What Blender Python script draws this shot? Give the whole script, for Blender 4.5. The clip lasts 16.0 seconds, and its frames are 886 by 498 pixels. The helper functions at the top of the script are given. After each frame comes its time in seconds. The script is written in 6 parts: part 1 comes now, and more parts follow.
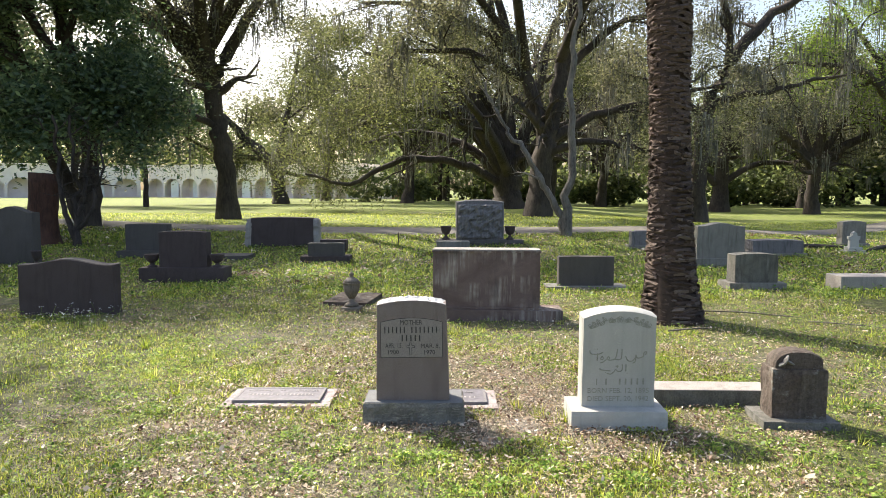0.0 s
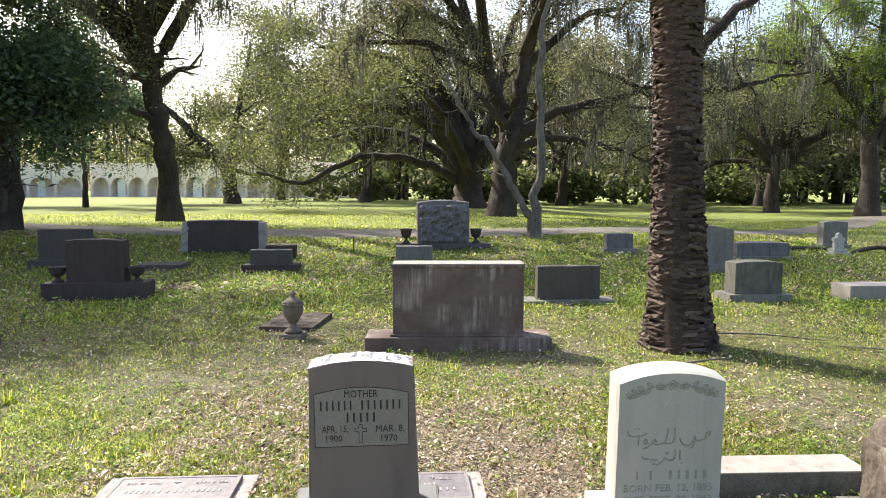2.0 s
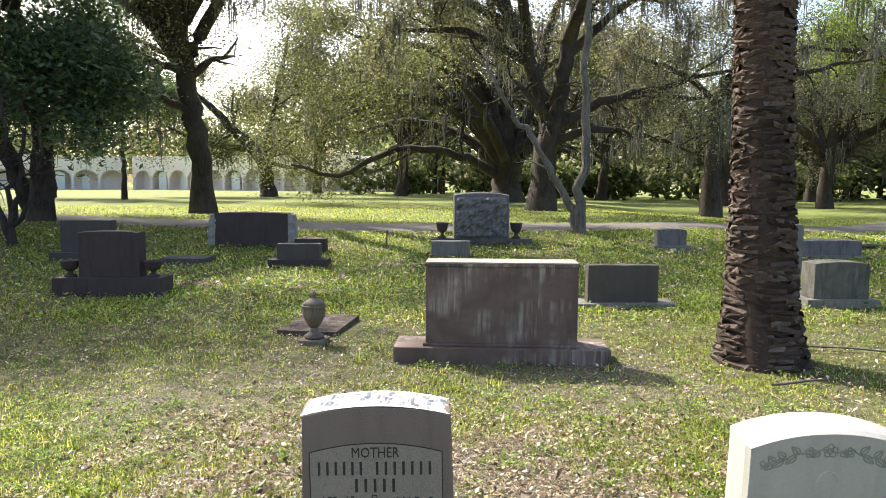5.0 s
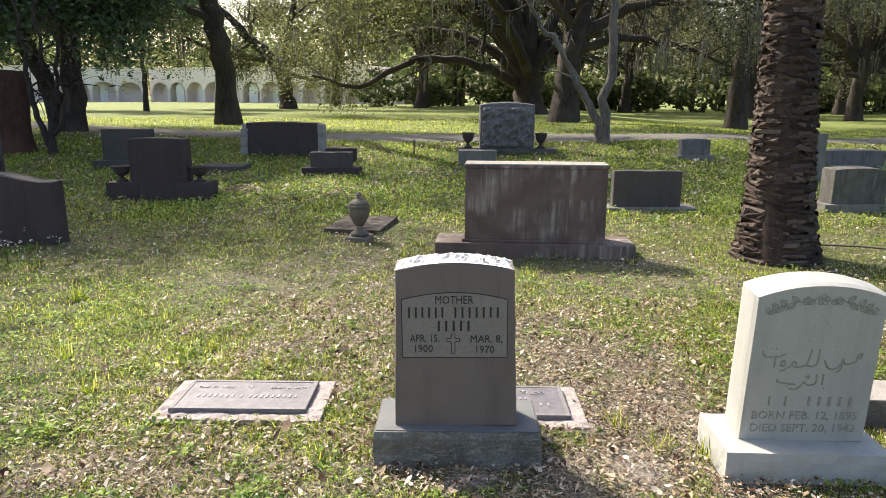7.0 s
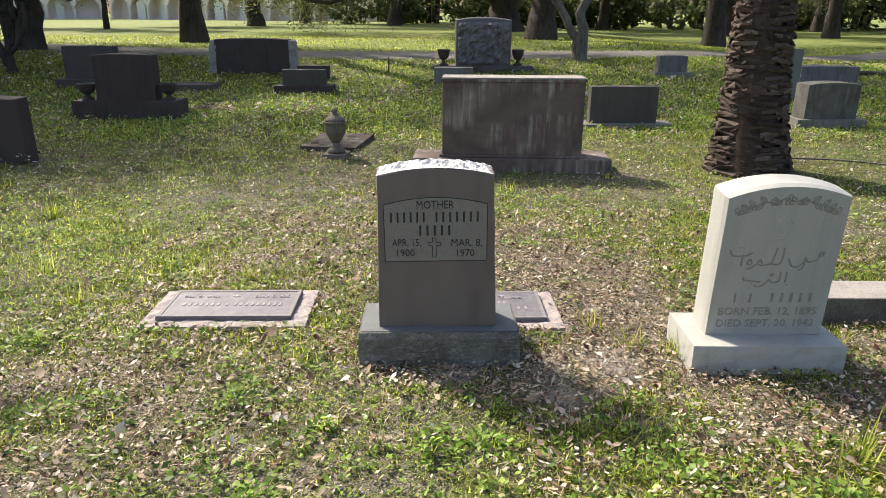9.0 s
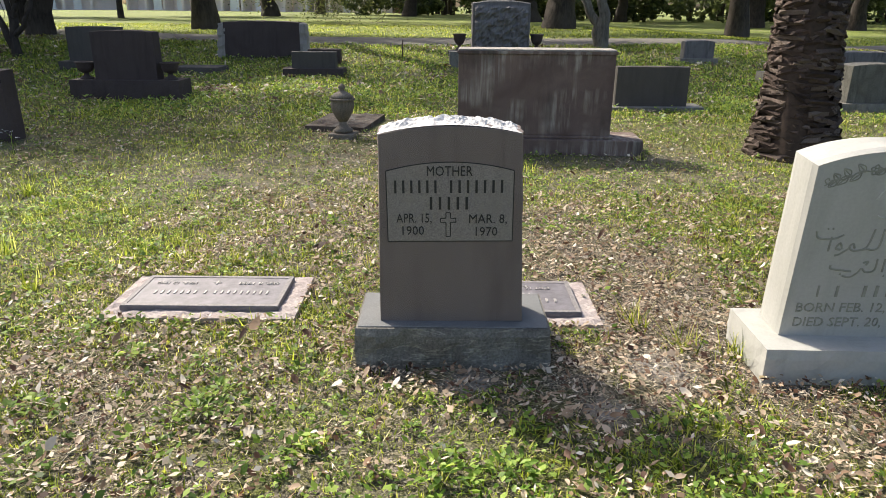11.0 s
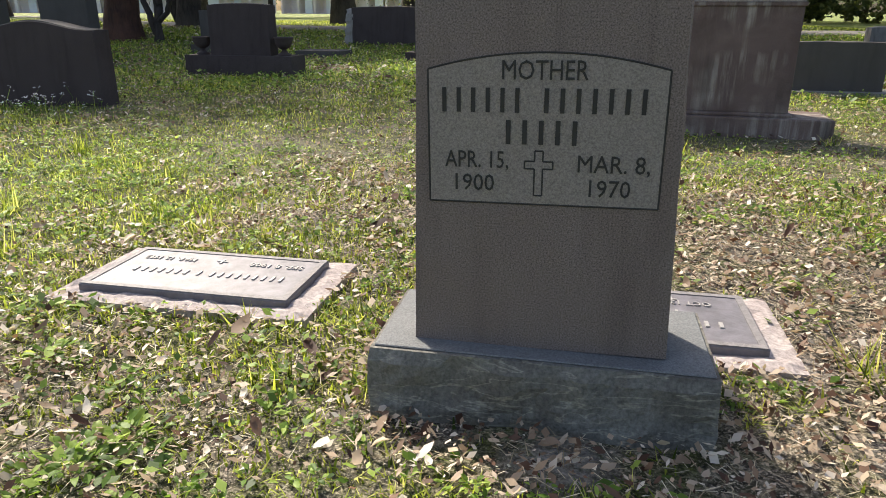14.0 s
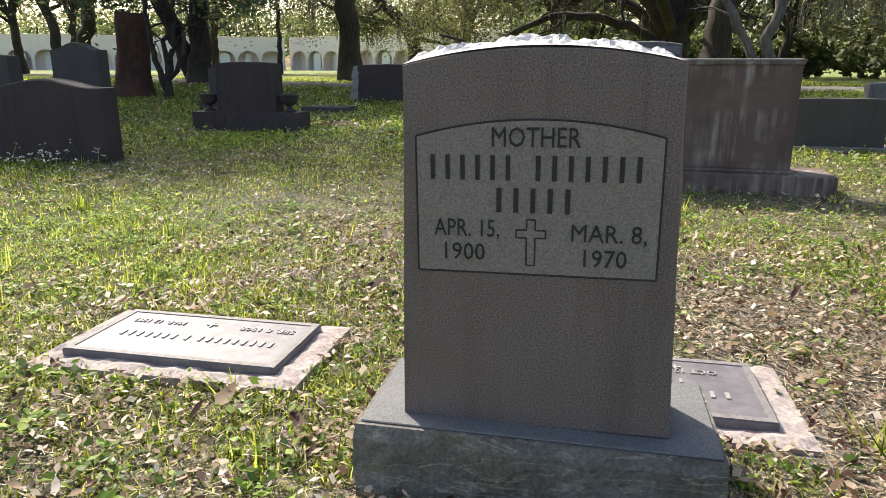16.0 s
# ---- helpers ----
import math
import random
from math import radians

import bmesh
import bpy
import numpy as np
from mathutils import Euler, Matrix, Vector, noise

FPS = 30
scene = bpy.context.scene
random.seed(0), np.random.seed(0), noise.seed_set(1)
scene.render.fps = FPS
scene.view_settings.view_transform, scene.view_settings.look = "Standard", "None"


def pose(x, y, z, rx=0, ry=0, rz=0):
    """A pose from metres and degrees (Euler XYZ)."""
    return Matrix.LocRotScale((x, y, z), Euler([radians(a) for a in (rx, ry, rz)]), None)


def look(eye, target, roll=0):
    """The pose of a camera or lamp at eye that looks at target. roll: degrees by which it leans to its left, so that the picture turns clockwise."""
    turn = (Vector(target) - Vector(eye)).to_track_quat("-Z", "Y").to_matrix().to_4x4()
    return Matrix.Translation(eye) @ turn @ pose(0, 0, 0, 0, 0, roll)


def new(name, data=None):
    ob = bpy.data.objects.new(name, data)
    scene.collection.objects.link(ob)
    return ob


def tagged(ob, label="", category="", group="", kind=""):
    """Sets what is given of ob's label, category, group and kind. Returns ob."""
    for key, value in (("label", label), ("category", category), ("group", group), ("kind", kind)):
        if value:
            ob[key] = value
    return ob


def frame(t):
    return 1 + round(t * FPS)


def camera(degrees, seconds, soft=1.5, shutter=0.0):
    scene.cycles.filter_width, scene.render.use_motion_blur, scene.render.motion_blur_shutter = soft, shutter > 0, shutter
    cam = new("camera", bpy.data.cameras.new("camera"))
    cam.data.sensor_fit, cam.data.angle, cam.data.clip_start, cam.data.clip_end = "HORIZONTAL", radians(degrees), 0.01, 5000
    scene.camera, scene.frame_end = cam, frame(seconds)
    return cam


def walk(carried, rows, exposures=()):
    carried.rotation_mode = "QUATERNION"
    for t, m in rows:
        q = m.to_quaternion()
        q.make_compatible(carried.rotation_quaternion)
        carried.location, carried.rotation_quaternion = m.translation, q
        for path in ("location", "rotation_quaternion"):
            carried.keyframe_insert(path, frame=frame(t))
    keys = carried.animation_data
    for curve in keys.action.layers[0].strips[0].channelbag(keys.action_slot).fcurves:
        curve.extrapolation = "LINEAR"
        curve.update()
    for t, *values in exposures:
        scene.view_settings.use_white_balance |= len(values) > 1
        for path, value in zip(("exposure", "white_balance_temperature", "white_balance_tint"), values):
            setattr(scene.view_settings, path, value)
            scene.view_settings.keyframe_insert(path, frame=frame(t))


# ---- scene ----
cam = camera(66.2, 16.0, 0.75)
PATH = [
    (0, (0.196, -4.242, 1.485), (0.196, -2.25, 1.312), 0.1),
    (0.5, (0.171, -3.87, 1.495), (0.22, -1.879, 1.321), 0.0),
    (1, (0.183, -3.468, 1.52), (0.264, -1.477, 1.343), 0.1),
    (1.5, (0.171, -3.105, 1.497), (0.267, -1.115, 1.32), 0.1),
    (2, (0.169, -2.787, 1.504), (0.29, -0.799, 1.327), 0.0),
    (2.5, (0.208, -2.468, 1.512), (0.336, -0.48, 1.335), -0.0),
    (3, (0.218, -2.182, 1.515), (0.347, -0.195, 1.337), -0.0),
    (3.5, (0.206, -1.907, 1.496), (0.337, 0.081, 1.318), -0.1),
    (3.7, (0.193, -1.859, 1.498), (0.325, 0.128, 1.321), -0.0),
    (5.8, (0.162, -2.124, 1.415), (0.125, -0.14, 1.169), 0.2),
    (6, (0.118, -2.192, 1.437), (0.093, -0.211, 1.159), 0.1),
    (6.5, (0.066, -2.306, 1.415), (0.02, -0.337, 1.072), 0.1),
    (7, (-0.004, -2.394, 1.384), (-0.039, -0.444, 0.943), 0.2),
    (7.5, (-0.028, -2.448, 1.364), (-0.047, -0.52, 0.834), 0.3),
    (8, (-0.029, -2.46, 1.345), (-0.029, -0.549, 0.755), 0.3),
    (8.5, (-0.022, -2.46, 1.336), (-0.003, -0.562, 0.705), 0.2),
    (9, (-0.022, -2.461, 1.331), (0.014, -0.572, 0.674), 0.2),
    (9.2, (-0.028, -2.445, 1.332), (0.016, -0.56, 0.665), 0.3),
    (11.3, (-0.016, -1.904, 1.091), (-0.046, -0.022, 0.415), 0.5),
    (11.5, (-0.012, -1.821, 1.076), (-0.062, 0.058, 0.392), 0.6),
    (12, (-0.013, -1.669, 1.031), (-0.074, 0.208, 0.344), 0.4),
    (12.5, (0.011, -1.493, 0.983), (-0.154, 0.378, 0.293), 0.2),
    (13, (-0.013, -1.365, 0.891), (-0.317, 0.497, 0.225), 0.1),
    (13.5, (0.025, -1.225, 0.763), (-0.33, 0.628, 0.099), 0.2),
    (14, (0.058, -1.142, 0.74), (-0.315, 0.708, 0.079), 0.2),
    (14.5, (0.066, -1.104, 0.759), (-0.309, 0.75, 0.108), 0.1),
    (15, (0.067, -1.082, 0.76), (-0.308, 0.783, 0.143), 0.1),
    (15.5, (0.073, -1.08, 0.756), (-0.319, 0.799, 0.195), 0.1),
    (16, (0.074, -1.081, 0.756), (-0.324, 0.81, 0.24), 0.1),
]
walk(cam, [(t, look(eye, target, roll)) for t, eye, target, roll in PATH],
     exposures=((0, 0.99), (3.0, 1.11), (6, 1.0), (7.5, 0.74), (9, 0.59), (12.5, 0.57), (16, 0.68)))

# ---- light ----
SUN_DIR = Vector((-0.60, 0.62, 0.80)).normalized()
world = bpy.data.worlds.new("world")
scene.world = world
world.use_nodes = True
wn = world.node_tree.nodes
sky = wn.new("ShaderNodeTexSky")
sky.sky_type = 'NISHITA'
sky.sun_disc = False
sky.sun_elevation = math.asin(SUN_DIR.z)
sky.sun_rotation = math.atan2(SUN_DIR.x, SUN_DIR.y)
sky.air_density, sky.dust_density, sky.ozone_density = 1.0, 4.0, 0.5
wn["Background"].inputs["Strength"].default_value = 0.15
world.node_tree.links.new(sky.outputs[0], wn["Background"].inputs[0])
sun = new("sun", bpy.data.lights.new("sun", 'SUN'))
sun.data.energy, sun.data.angle, sun.data.color = 5.0, radians(0.6), (1.0, 0.92, 0.78)
sun.matrix_world = look(SUN_DIR * 60, (0, 0, 0))


# ---- materials ----
def nodes_of(name):
    m = bpy.data.materials.new(name)
    m.use_nodes = True
    t = m.node_tree
    return m, t, t.nodes["Principled BSDF"]


def nd(t, kind, **kw):
    n = t.nodes.new("ShaderNode" + kind)
    for k, v in kw.items():
        n.inputs[k.replace("_", " ")].default_value = v
    return n


def ramp(t, fac, stops):
    r = t.nodes.new("ShaderNodeValToRGB")
    el = r.color_ramp.elements
    while len(el) < len(stops):
        el.new(0.5)
    for e, (p, c) in zip(el, stops):
        e.position, e.color = p, (c, c, c, 1) if isinstance(c, float) else (*c, 1)
    t.links.new(fac, r.inputs[0])
    return r.outputs[0]


def mixc(t, fac, a, b, mode='MIX'):
    m = t.nodes.new("ShaderNodeMix")
    m.data_type, m.blend_type = 'RGBA', mode
    for sock, v in ((m.inputs[0], fac), (m.inputs[6], a), (m.inputs[7], b)):
        if isinstance(v, (int, float)):
            sock.default_value = v
        elif isinstance(v, tuple):
            sock.default_value = (*v, 1)
        else:
            t.links.new(v, sock)
    return m.outputs[2]


def coords(t, scale=(1, 1, 1), kind="Object"):
    c, m = t.nodes.new("ShaderNodeTexCoord"), t.nodes.new("ShaderNodeMapping")
    m.inputs["Scale"].default_value = scale
    t.links.new(c.outputs[kind], m.inputs[0])
    return m.outputs[0]


def tex(t, vec, scale, detail=4.0, rough=0.6, distort=0.0):
    n = nd(t, "TexNoise", Scale=scale, Detail=detail, Roughness=rough, Distortion=distort)
    t.links.new(vec, n.inputs["Vector"])
    return n.outputs[0]


def bump(t, p, height, strength, dist):
    b = nd(t, "Bump", Strength=strength, Distance=dist)
    t.links.new(height, b.inputs["Height"])
    t.links.new(b.outputs[0], p.inputs["Normal"])


def stone(name, base, dark, pale, grain=140.0, streak=0.5, rough=0.75, mottle=2.6, bumps=0.35, lichen=None, streak_scale=3.0, veins=None, speck=0.5):
    m, t, p = nodes_of(name)
    v = coords(t)
    g = tex(t, v, grain, 2.0, 0.7)
    big = tex(t, v, mottle, 6.0, 0.65, 0.4)
    run = tex(t, coords(t, (streak_scale * 2.2, streak_scale * 2.2, streak_scale * 0.25)), 1.6, 5.0, 0.6, 0.3)
    c = mixc(t, ramp(t, big, [(0.32, 0.0), (0.68, 1.0)]), base, tuple(0.5 * (a + b) for a, b in zip(base, pale)))
    c = mixc(t, ramp(t, run, [(0.5, 0.0), (0.72, streak)]), c, dark)
    c = mixc(t, ramp(t, tex(t, coords(t, (streak_scale * 3, streak_scale * 3, streak_scale * 0.3)), 1.1, 4.0), [(0.58, 0.0), (0.75, streak * 0.8)]), c, pale)
    if veins:
        wv = tex(t, coords(t, (1.0, 1.0, 4.5)), 3.4, 5.0, 0.55, 0.3)
        c = mixc(t, ramp(t, wv, [(0.425, 0.0), (0.437, 0.8), (0.449, 0.0), (0.535, 0.0), (0.545, 0.7), (0.555, 0.0)]), c, veins)
    if lichen:
        c = mixc(t, ramp(t, tex(t, v, 9.0, 8.0, 0.75), [(0.56, 0.0), (0.66, 0.8)]), c, lichen)
    c = mixc(t, speck, c, mixc(t, 1.0, c, ramp(t, g, [(0.3, 0.35), (0.5, 1.0), (0.75, 1.7)]), 'MULTIPLY'))
    t.links.new(c, p.inputs["Base Color"])
    p.inputs["Roughness"].default_value = rough
    p.inputs["Specular IOR Level"].default_value = 0.3
    h = mixc(t, 0.35, g, tex(t, v, 22.0, 6.0, 0.7))
    bump(t, p, h, bumps, 0.004)
    return m


def plain(name, colour, rough=0.6, metal=0.0, var=0.25, scale=30.0, bumps=0.15):
    m, t, p = nodes_of(name)
    v = coords(t)
    f = tex(t, v, scale, 6.0, 0.65)
    c = mixc(t, ramp(t, f, [(0.3, 0.0), (0.7, 1.0)]), tuple(x * (1 - var) for x in colour), tuple(min(1, x * (1 + var)) for x in colour))
    t.links.new(c, p.inputs["Base Color"])
    p.inputs["Roughness"].default_value, p.inputs["Metallic"].default_value = rough, metal
    bump(t, p, tex(t, v, scale * 4, 4.0), bumps, 0.003)
    return m


def leafy(name, stops, through_light=0.35, gloss=0.08, rough=0.5):
    """Leaves that let light through, each one of its own shade."""
    m, t, p = nodes_of(name)
    g = t.nodes.new("ShaderNodeNewGeometry")
    c = ramp(t, g.outputs["Random Per Island"], stops)
    big = tex(t, coords(t), 0.35, 3.0)
    c = mixc(t, 1.0, c, ramp(t, big, [(0.3, 0.75), (0.7, 1.3)]), 'MULTIPLY')
    t.links.new(c, p.inputs["Base Color"])
    p.inputs["Roughness"].default_value = rough
    p.inputs["Specular IOR Level"].default_value = gloss * 4
    tr = t.nodes.new("ShaderNodeBsdfTranslucent")
    t.links.new(mixc(t, 1.0, c, (1.3, 1.25, 0.95), 'MULTIPLY'), tr.inputs[0])
    mx = t.nodes.new("ShaderNodeMixShader")
    mx.inputs[0].default_value = through_light
    out = t.nodes["Material Output"]
    t.links.new(p.outputs[0], mx.inputs[1])
    t.links.new(tr.outputs[0], mx.inputs[2])
    t.links.new(mx.outputs[0], out.inputs[0])
    return m


def bark(name, dark, pale, scale=6.0):
    m, t, p = nodes_of(name)
    v = coords(t, (1, 1, 0.22))
    f = tex(t, v, scale * 2.2, 8.0, 0.7, 0.6)
    big = tex(t, coords(t), 0.8, 4.0)
    c = mixc(t, ramp(t, f, [(0.35, 0.0), (0.7, 1.0)]), dark, pale)
    c = mixc(t, ramp(t, big, [(0.45, 0.0), (0.7, 0.5)]), c, tuple(x * 1.6 + 0.01 for x in pale))
    t.links.new(c, p.inputs["Base Color"])
    p.inputs["Roughness"].default_value = 0.9
    bump(t, p, f, 0.9, 0.04)
    return m


def ground_material():
    """Sandy soil with crumbled leaves near the graves, matted turf elsewhere."""
    m, t, p = nodes_of("lawn_soil")
    v = coords(t)
    patch = tex(t, v, 0.55, 6.0, 0.65, 0.3)
    mid = tex(t, v, 5.0, 6.0, 0.7)
    clod = tex(t, v, 24.0, 5.0, 0.7, 0.5)
    fine = tex(t, v, 75.0, 5.0, 0.75)
    bits = tex(t, v, 150.0, 3.0, 0.7, 0.8)
    green = mixc(t, ramp(t, fine, [(0.38, 0.0), (0.64, 1.0)]), (0.018, 0.025, 0.004), (0.17, 0.20, 0.026))
    green = mixc(t, ramp(t, clod, [(0.52, 0.0), (0.64, 0.6)]), green, (0.22, 0.19, 0.09))
    green = mixc(t, 1.0, green, ramp(t, tex(t, v, 7.0, 5.0, 0.7, 0.4), [(0.38, 0.4), (0.60, 1.3)]), 'MULTIPLY')
    far = t.nodes.new("ShaderNodeSeparateXYZ")
    t.links.new(v, far.inputs[0])
    mown = nd(t, "MapRange")
    mown.inputs["From Min"].default_value, mown.inputs["From Max"].default_value = 15.0, 19.0
    t.links.new(far.outputs[1], mown.inputs["Value"])
    turf = mixc(t, ramp(t, tex(t, v, 9.0, 6.0, 0.75, 0.3), [(0.38, 0.0), (0.62, 1.0)]), (0.06, 0.085, 0.012), (0.25, 0.31, 0.045))
    green = mixc(t, mown.outputs[0], green, turf)
    soil = mixc(t, ramp(t, fine, [(0.40, 0.0), (0.60, 1.0)]), (0.05, 0.038, 0.03), (0.33, 0.275, 0.225))
    soil = mixc(t, ramp(t, clod, [(0.42, 0.9), (0.56, 0.0)]), soil, (0.022, 0.016, 0.011))
    straw = mixc(t, ramp(t, bits, [(0.53, 0.0), (0.60, 1.0)]), soil, (0.50, 0.43, 0.35))
    away = t.nodes.new("ShaderNodeVectorMath")
    away.operation = 'DISTANCE'
    away.inputs[1].default_value = (-0.2, 0.6, 0.0)
    t.links.new(v, away.inputs[0])
    rng = nd(t, "MapRange")
    rng.inputs["From Min"].default_value, rng.inputs["From Max"].default_value = 1.3, 4.2
    t.links.new(away.outputs["Value"], rng.inputs["Value"])
    f = mixc(t, 0.5, patch, mid)
    near_mix = ramp(t, f, [(0.46, 0.1), (0.60, 0.85)])
    far_mix = ramp(t, f, [(0.36, 0.3), (0.52, 1.0)])
    c = mixc(t, mixc(t, rng.outputs[0], near_mix, far_mix), straw, green)
    pale = None
    for x, y, r in ((0.06, -0.12, 0.09), (0.47, -0.28, 0.08), (0.72, -0.02, 0.12), (0.55, 0.32, 0.08)):
        d = t.nodes.new("ShaderNodeVectorMath")
        d.operation = 'DISTANCE'
        d.inputs[1].default_value = (x, y, 0.0)
        t.links.new(v, d.inputs[0])
        q = nd(t, "MapRange")
        q.inputs["From Min"].default_value, q.inputs["From Max"].default_value = r * 1.3, r * 0.4
        t.links.new(d.outputs["Value"], q.inputs["Value"])
        pale = q.outputs[0] if pale is None else mixc(t, 1.0, pale, q.outputs[0], 'ADD')
    sand = mixc(t, ramp(t, fine, [(0.35, 0.0), (0.6, 1.0)]), (0.20, 0.175, 0.155), (0.44, 0.40, 0.37))
    c = mixc(t, mixc(t, 1.0, pale, ramp(t, clod, [(0.36, 0.15), (0.52, 0.9)]), 'MULTIPLY'), c, sand)
    t.links.new(c, p.inputs["Base Color"])
    p.inputs["Roughness"].default_value = 0.95
    bump(t, p, mixc(t, 0.4, clod, fine), 1.0, 0.03)
    return m


M_GROUND = ground_material()
M_ROAD = plain("worn_road", (0.16, 0.143, 0.122), 0.9, 0, 0.35, 3.0, 0.4)
M_A = stone("grey_granite", (0.182, 0.145, 0.131), (0.105, 0.078, 0.07), (0.235, 0.195, 0.18), 340.0, 0.5, 0.7, 3.0, 0.25, speck=0.85)
M_A_BASE = stone("granite_base", (0.15, 0.155, 0.16), (0.08, 0.08, 0.08), (0.23, 0.235, 0.24), 260.0, 0.3, 0.75, 3.0, 0.3)
M_A_ROCK = stone("pitched_granite", (0.118, 0.106, 0.092), (0.055, 0.05, 0.044), (0.30, 0.30, 0.27), 120.0, 0.4, 0.85, 9.0, 0.9, veins=(0.33, 0.31, 0.25))
# pitched granite top, its colour lifted to near white for the sun on it
M_A_TOP = stone("sunlit_rock_top", (0.60, 0.58, 0.565), (0.45, 0.43, 0.42), (0.75, 0.73, 0.72), 120.0, 0.15, 0.85, 9.0, 0.8)
M_PANEL = stone("sanded_panel", (0.255, 0.222, 0.20), (0.19, 0.166, 0.148), (0.29, 0.258, 0.232), 320.0, 0.2, 0.8, 4.0, 0.2)
M_INK = plain("dark_letter", (0.035, 0.033, 0.03), 0.8)
M_I = stone("white_marble", (0.40, 0.395, 0.37), (0.23, 0.23, 0.20), (0.49, 0.485, 0.465), 90.0, 0.35, 0.65, 3.5, 0.12, speck=0.08)
M_I_INK = plain("marble_carving", (0.27, 0.27, 0.23), 0.8)
M_I_REL = plain("marble_relief", (0.47, 0.47, 0.43), 0.7)
def tomb_material():
    """Brownish stone with pale lime runs and black stains under its cap."""
    m, t, p = nodes_of("stained_stone")
    v = coords(t)
    g = tex(t, v, 150.0, 2.0, 0.7)
    c = mixc(t, ramp(t, tex(t, v, 2.3, 6.0, 0.65, 0.4), [(0.35, 0.0), (0.65, 1.0)]), (0.105, 0.070, 0.061), (0.18, 0.130, 0.113))
    patch = ramp(t, tex(t, coords(t, (1.0, 1.0, 1.3)), 2.1, 3.0, 0.5), [(0.47, 0.0), (0.60, 1.0)])
    run = ramp(t, tex(t, coords(t, (16.0, 16.0, 1.1)), 1.3, 5.0, 0.65, 0.2), [(0.45, 0.0), (0.62, 1.0)])
    c = mixc(t, mixc(t, 1.0, patch, run, 'MULTIPLY'), c, (0.34, 0.30, 0.265))
    patch2 = ramp(t, tex(t, coords(t, (1.0, 1.0, 1.0)), 1.7, 4.0, 0.6, 0.5), [(0.50, 0.0), (0.64, 0.9)])
    run2 = ramp(t, tex(t, coords(t, (9.0, 9.0, 0.9)), 1.7, 5.0, 0.65), [(0.38, 0.2), (0.6, 1.0)])
    c = mixc(t, mixc(t, 1.0, patch2, run2, 'MULTIPLY'), c, (0.045, 0.034, 0.03))
    c = mixc(t, 0.35, c, mixc(t, 1.0, c, ramp(t, g, [(0.3, 0.4), (0.5, 1.0), (0.75, 1.6)]), 'MULTIPLY'))
    t.links.new(c, p.inputs["Base Color"])
    p.inputs["Roughness"].default_value = 0.8
    bump(t, p, mixc(t, 0.3, g, tex(t, v, 20.0, 6.0, 0.7)), 0.35, 0.004)
    return m


M_TOMB = tomb_material()
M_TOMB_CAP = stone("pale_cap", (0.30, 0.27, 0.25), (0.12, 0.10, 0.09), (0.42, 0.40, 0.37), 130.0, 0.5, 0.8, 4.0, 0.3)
M_DARK = stone("dark_granite", (0.064, 0.047, 0.045), (0.033, 0.024, 0.023), (0.105, 0.083, 0.08), 180.0, 0.4, 0.8, 2.0, 0.2)
M_SLATE = stone("blue_grey_granite", (0.086, 0.076, 0.070), (0.043, 0.038, 0.035), (0.13, 0.118, 0.11), 200.0, 0.3, 0.8, 2.0, 0.2)
M_GREY = stone("weathered_grey", (0.185, 0.175, 0.158), (0.075, 0.07, 0.062), (0.32, 0.305, 0.28), 110.0, 0.6, 0.85, 3.0, 0.4, (0.16, 0.17, 0.13))
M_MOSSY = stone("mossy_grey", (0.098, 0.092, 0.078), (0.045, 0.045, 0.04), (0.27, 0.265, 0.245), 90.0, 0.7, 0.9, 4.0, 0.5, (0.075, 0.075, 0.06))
M_ROUGH = stone("rock_faced_grey", (0.155, 0.142, 0.142), (0.05, 0.048, 0.05), (0.27, 0.265, 0.27), 80.0, 0.7, 0.9, 5.0, 0.9)
M_BLACKENED = stone("blackened_stone", (0.07, 0.052, 0.043), (0.022, 0.018, 0.016), (0.20, 0.17, 0.14), 60.0, 0.8, 0.9, 4.0, 0.7, (0.24, 0.24, 0.22), 2.0)
M_URN = stone("urn_stone", (0.15, 0.125, 0.10), (0.05, 0.045, 0.04), (0.27, 0.24, 0.20), 90.0, 0.5, 0.85, 6.0, 0.4)
M_BRONZE = plain("aged_bronze", (0.165, 0.155, 0.172), 0.55, 0.2, 0.3, 25.0, 0.3)
M_BRONZE_EDGE = plain("bronze_edge", (0.21, 0.195, 0.198), 0.7, 0.1, 0.3, 60.0, 0.5)
M_BRONZE_TXT = plain("raised_bronze", (0.36, 0.34, 0.33), 0.6, 0.2, 0.2, 60.0, 0.2)
M_PETAL = plain("white_petal", (0.80, 0.80, 0.76), 0.7)
M_PAD = stone("pinkish_granite_pad", (0.34, 0.285, 0.275), (0.16, 0.13, 0.12), (0.50, 0.45, 0.43), 90.0, 0.3, 0.85, 8.0, 0.6)
M_WHITE = plain("white_plaster", (0.95, 0.83, 0.775), 0.85, 0, 0.08, 0.8, 0.1)
M_PLASTER_IN = plain("arcade_plaster", (0.90, 0.80, 0.755), 0.85, 0, 0.1, 0.8, 0.1)
# near white, for sunlit courtyard seen through the arcade
M_OPENING = plain("sunlit_opening", (0.88, 0.88, 0.87), 0.5, 0, 0.05, 2.0)
M_FENCE = plain("brown_fence", (0.28, 0.17, 0.10), 0.8, 0, 0.2, 2.0)
M_BARK = bark("oak_bark", (0.018, 0.0135, 0.0115), (0.072, 0.056, 0.047))
M_BARK_PALE = bark("pale_bark", (0.07, 0.06, 0.05), (0.22, 0.20, 0.17), 9.0)
M_BARK_RED = bark("rusty_bark", (0.035, 0.016, 0.011), (0.10, 0.044, 0.028), 8.0)
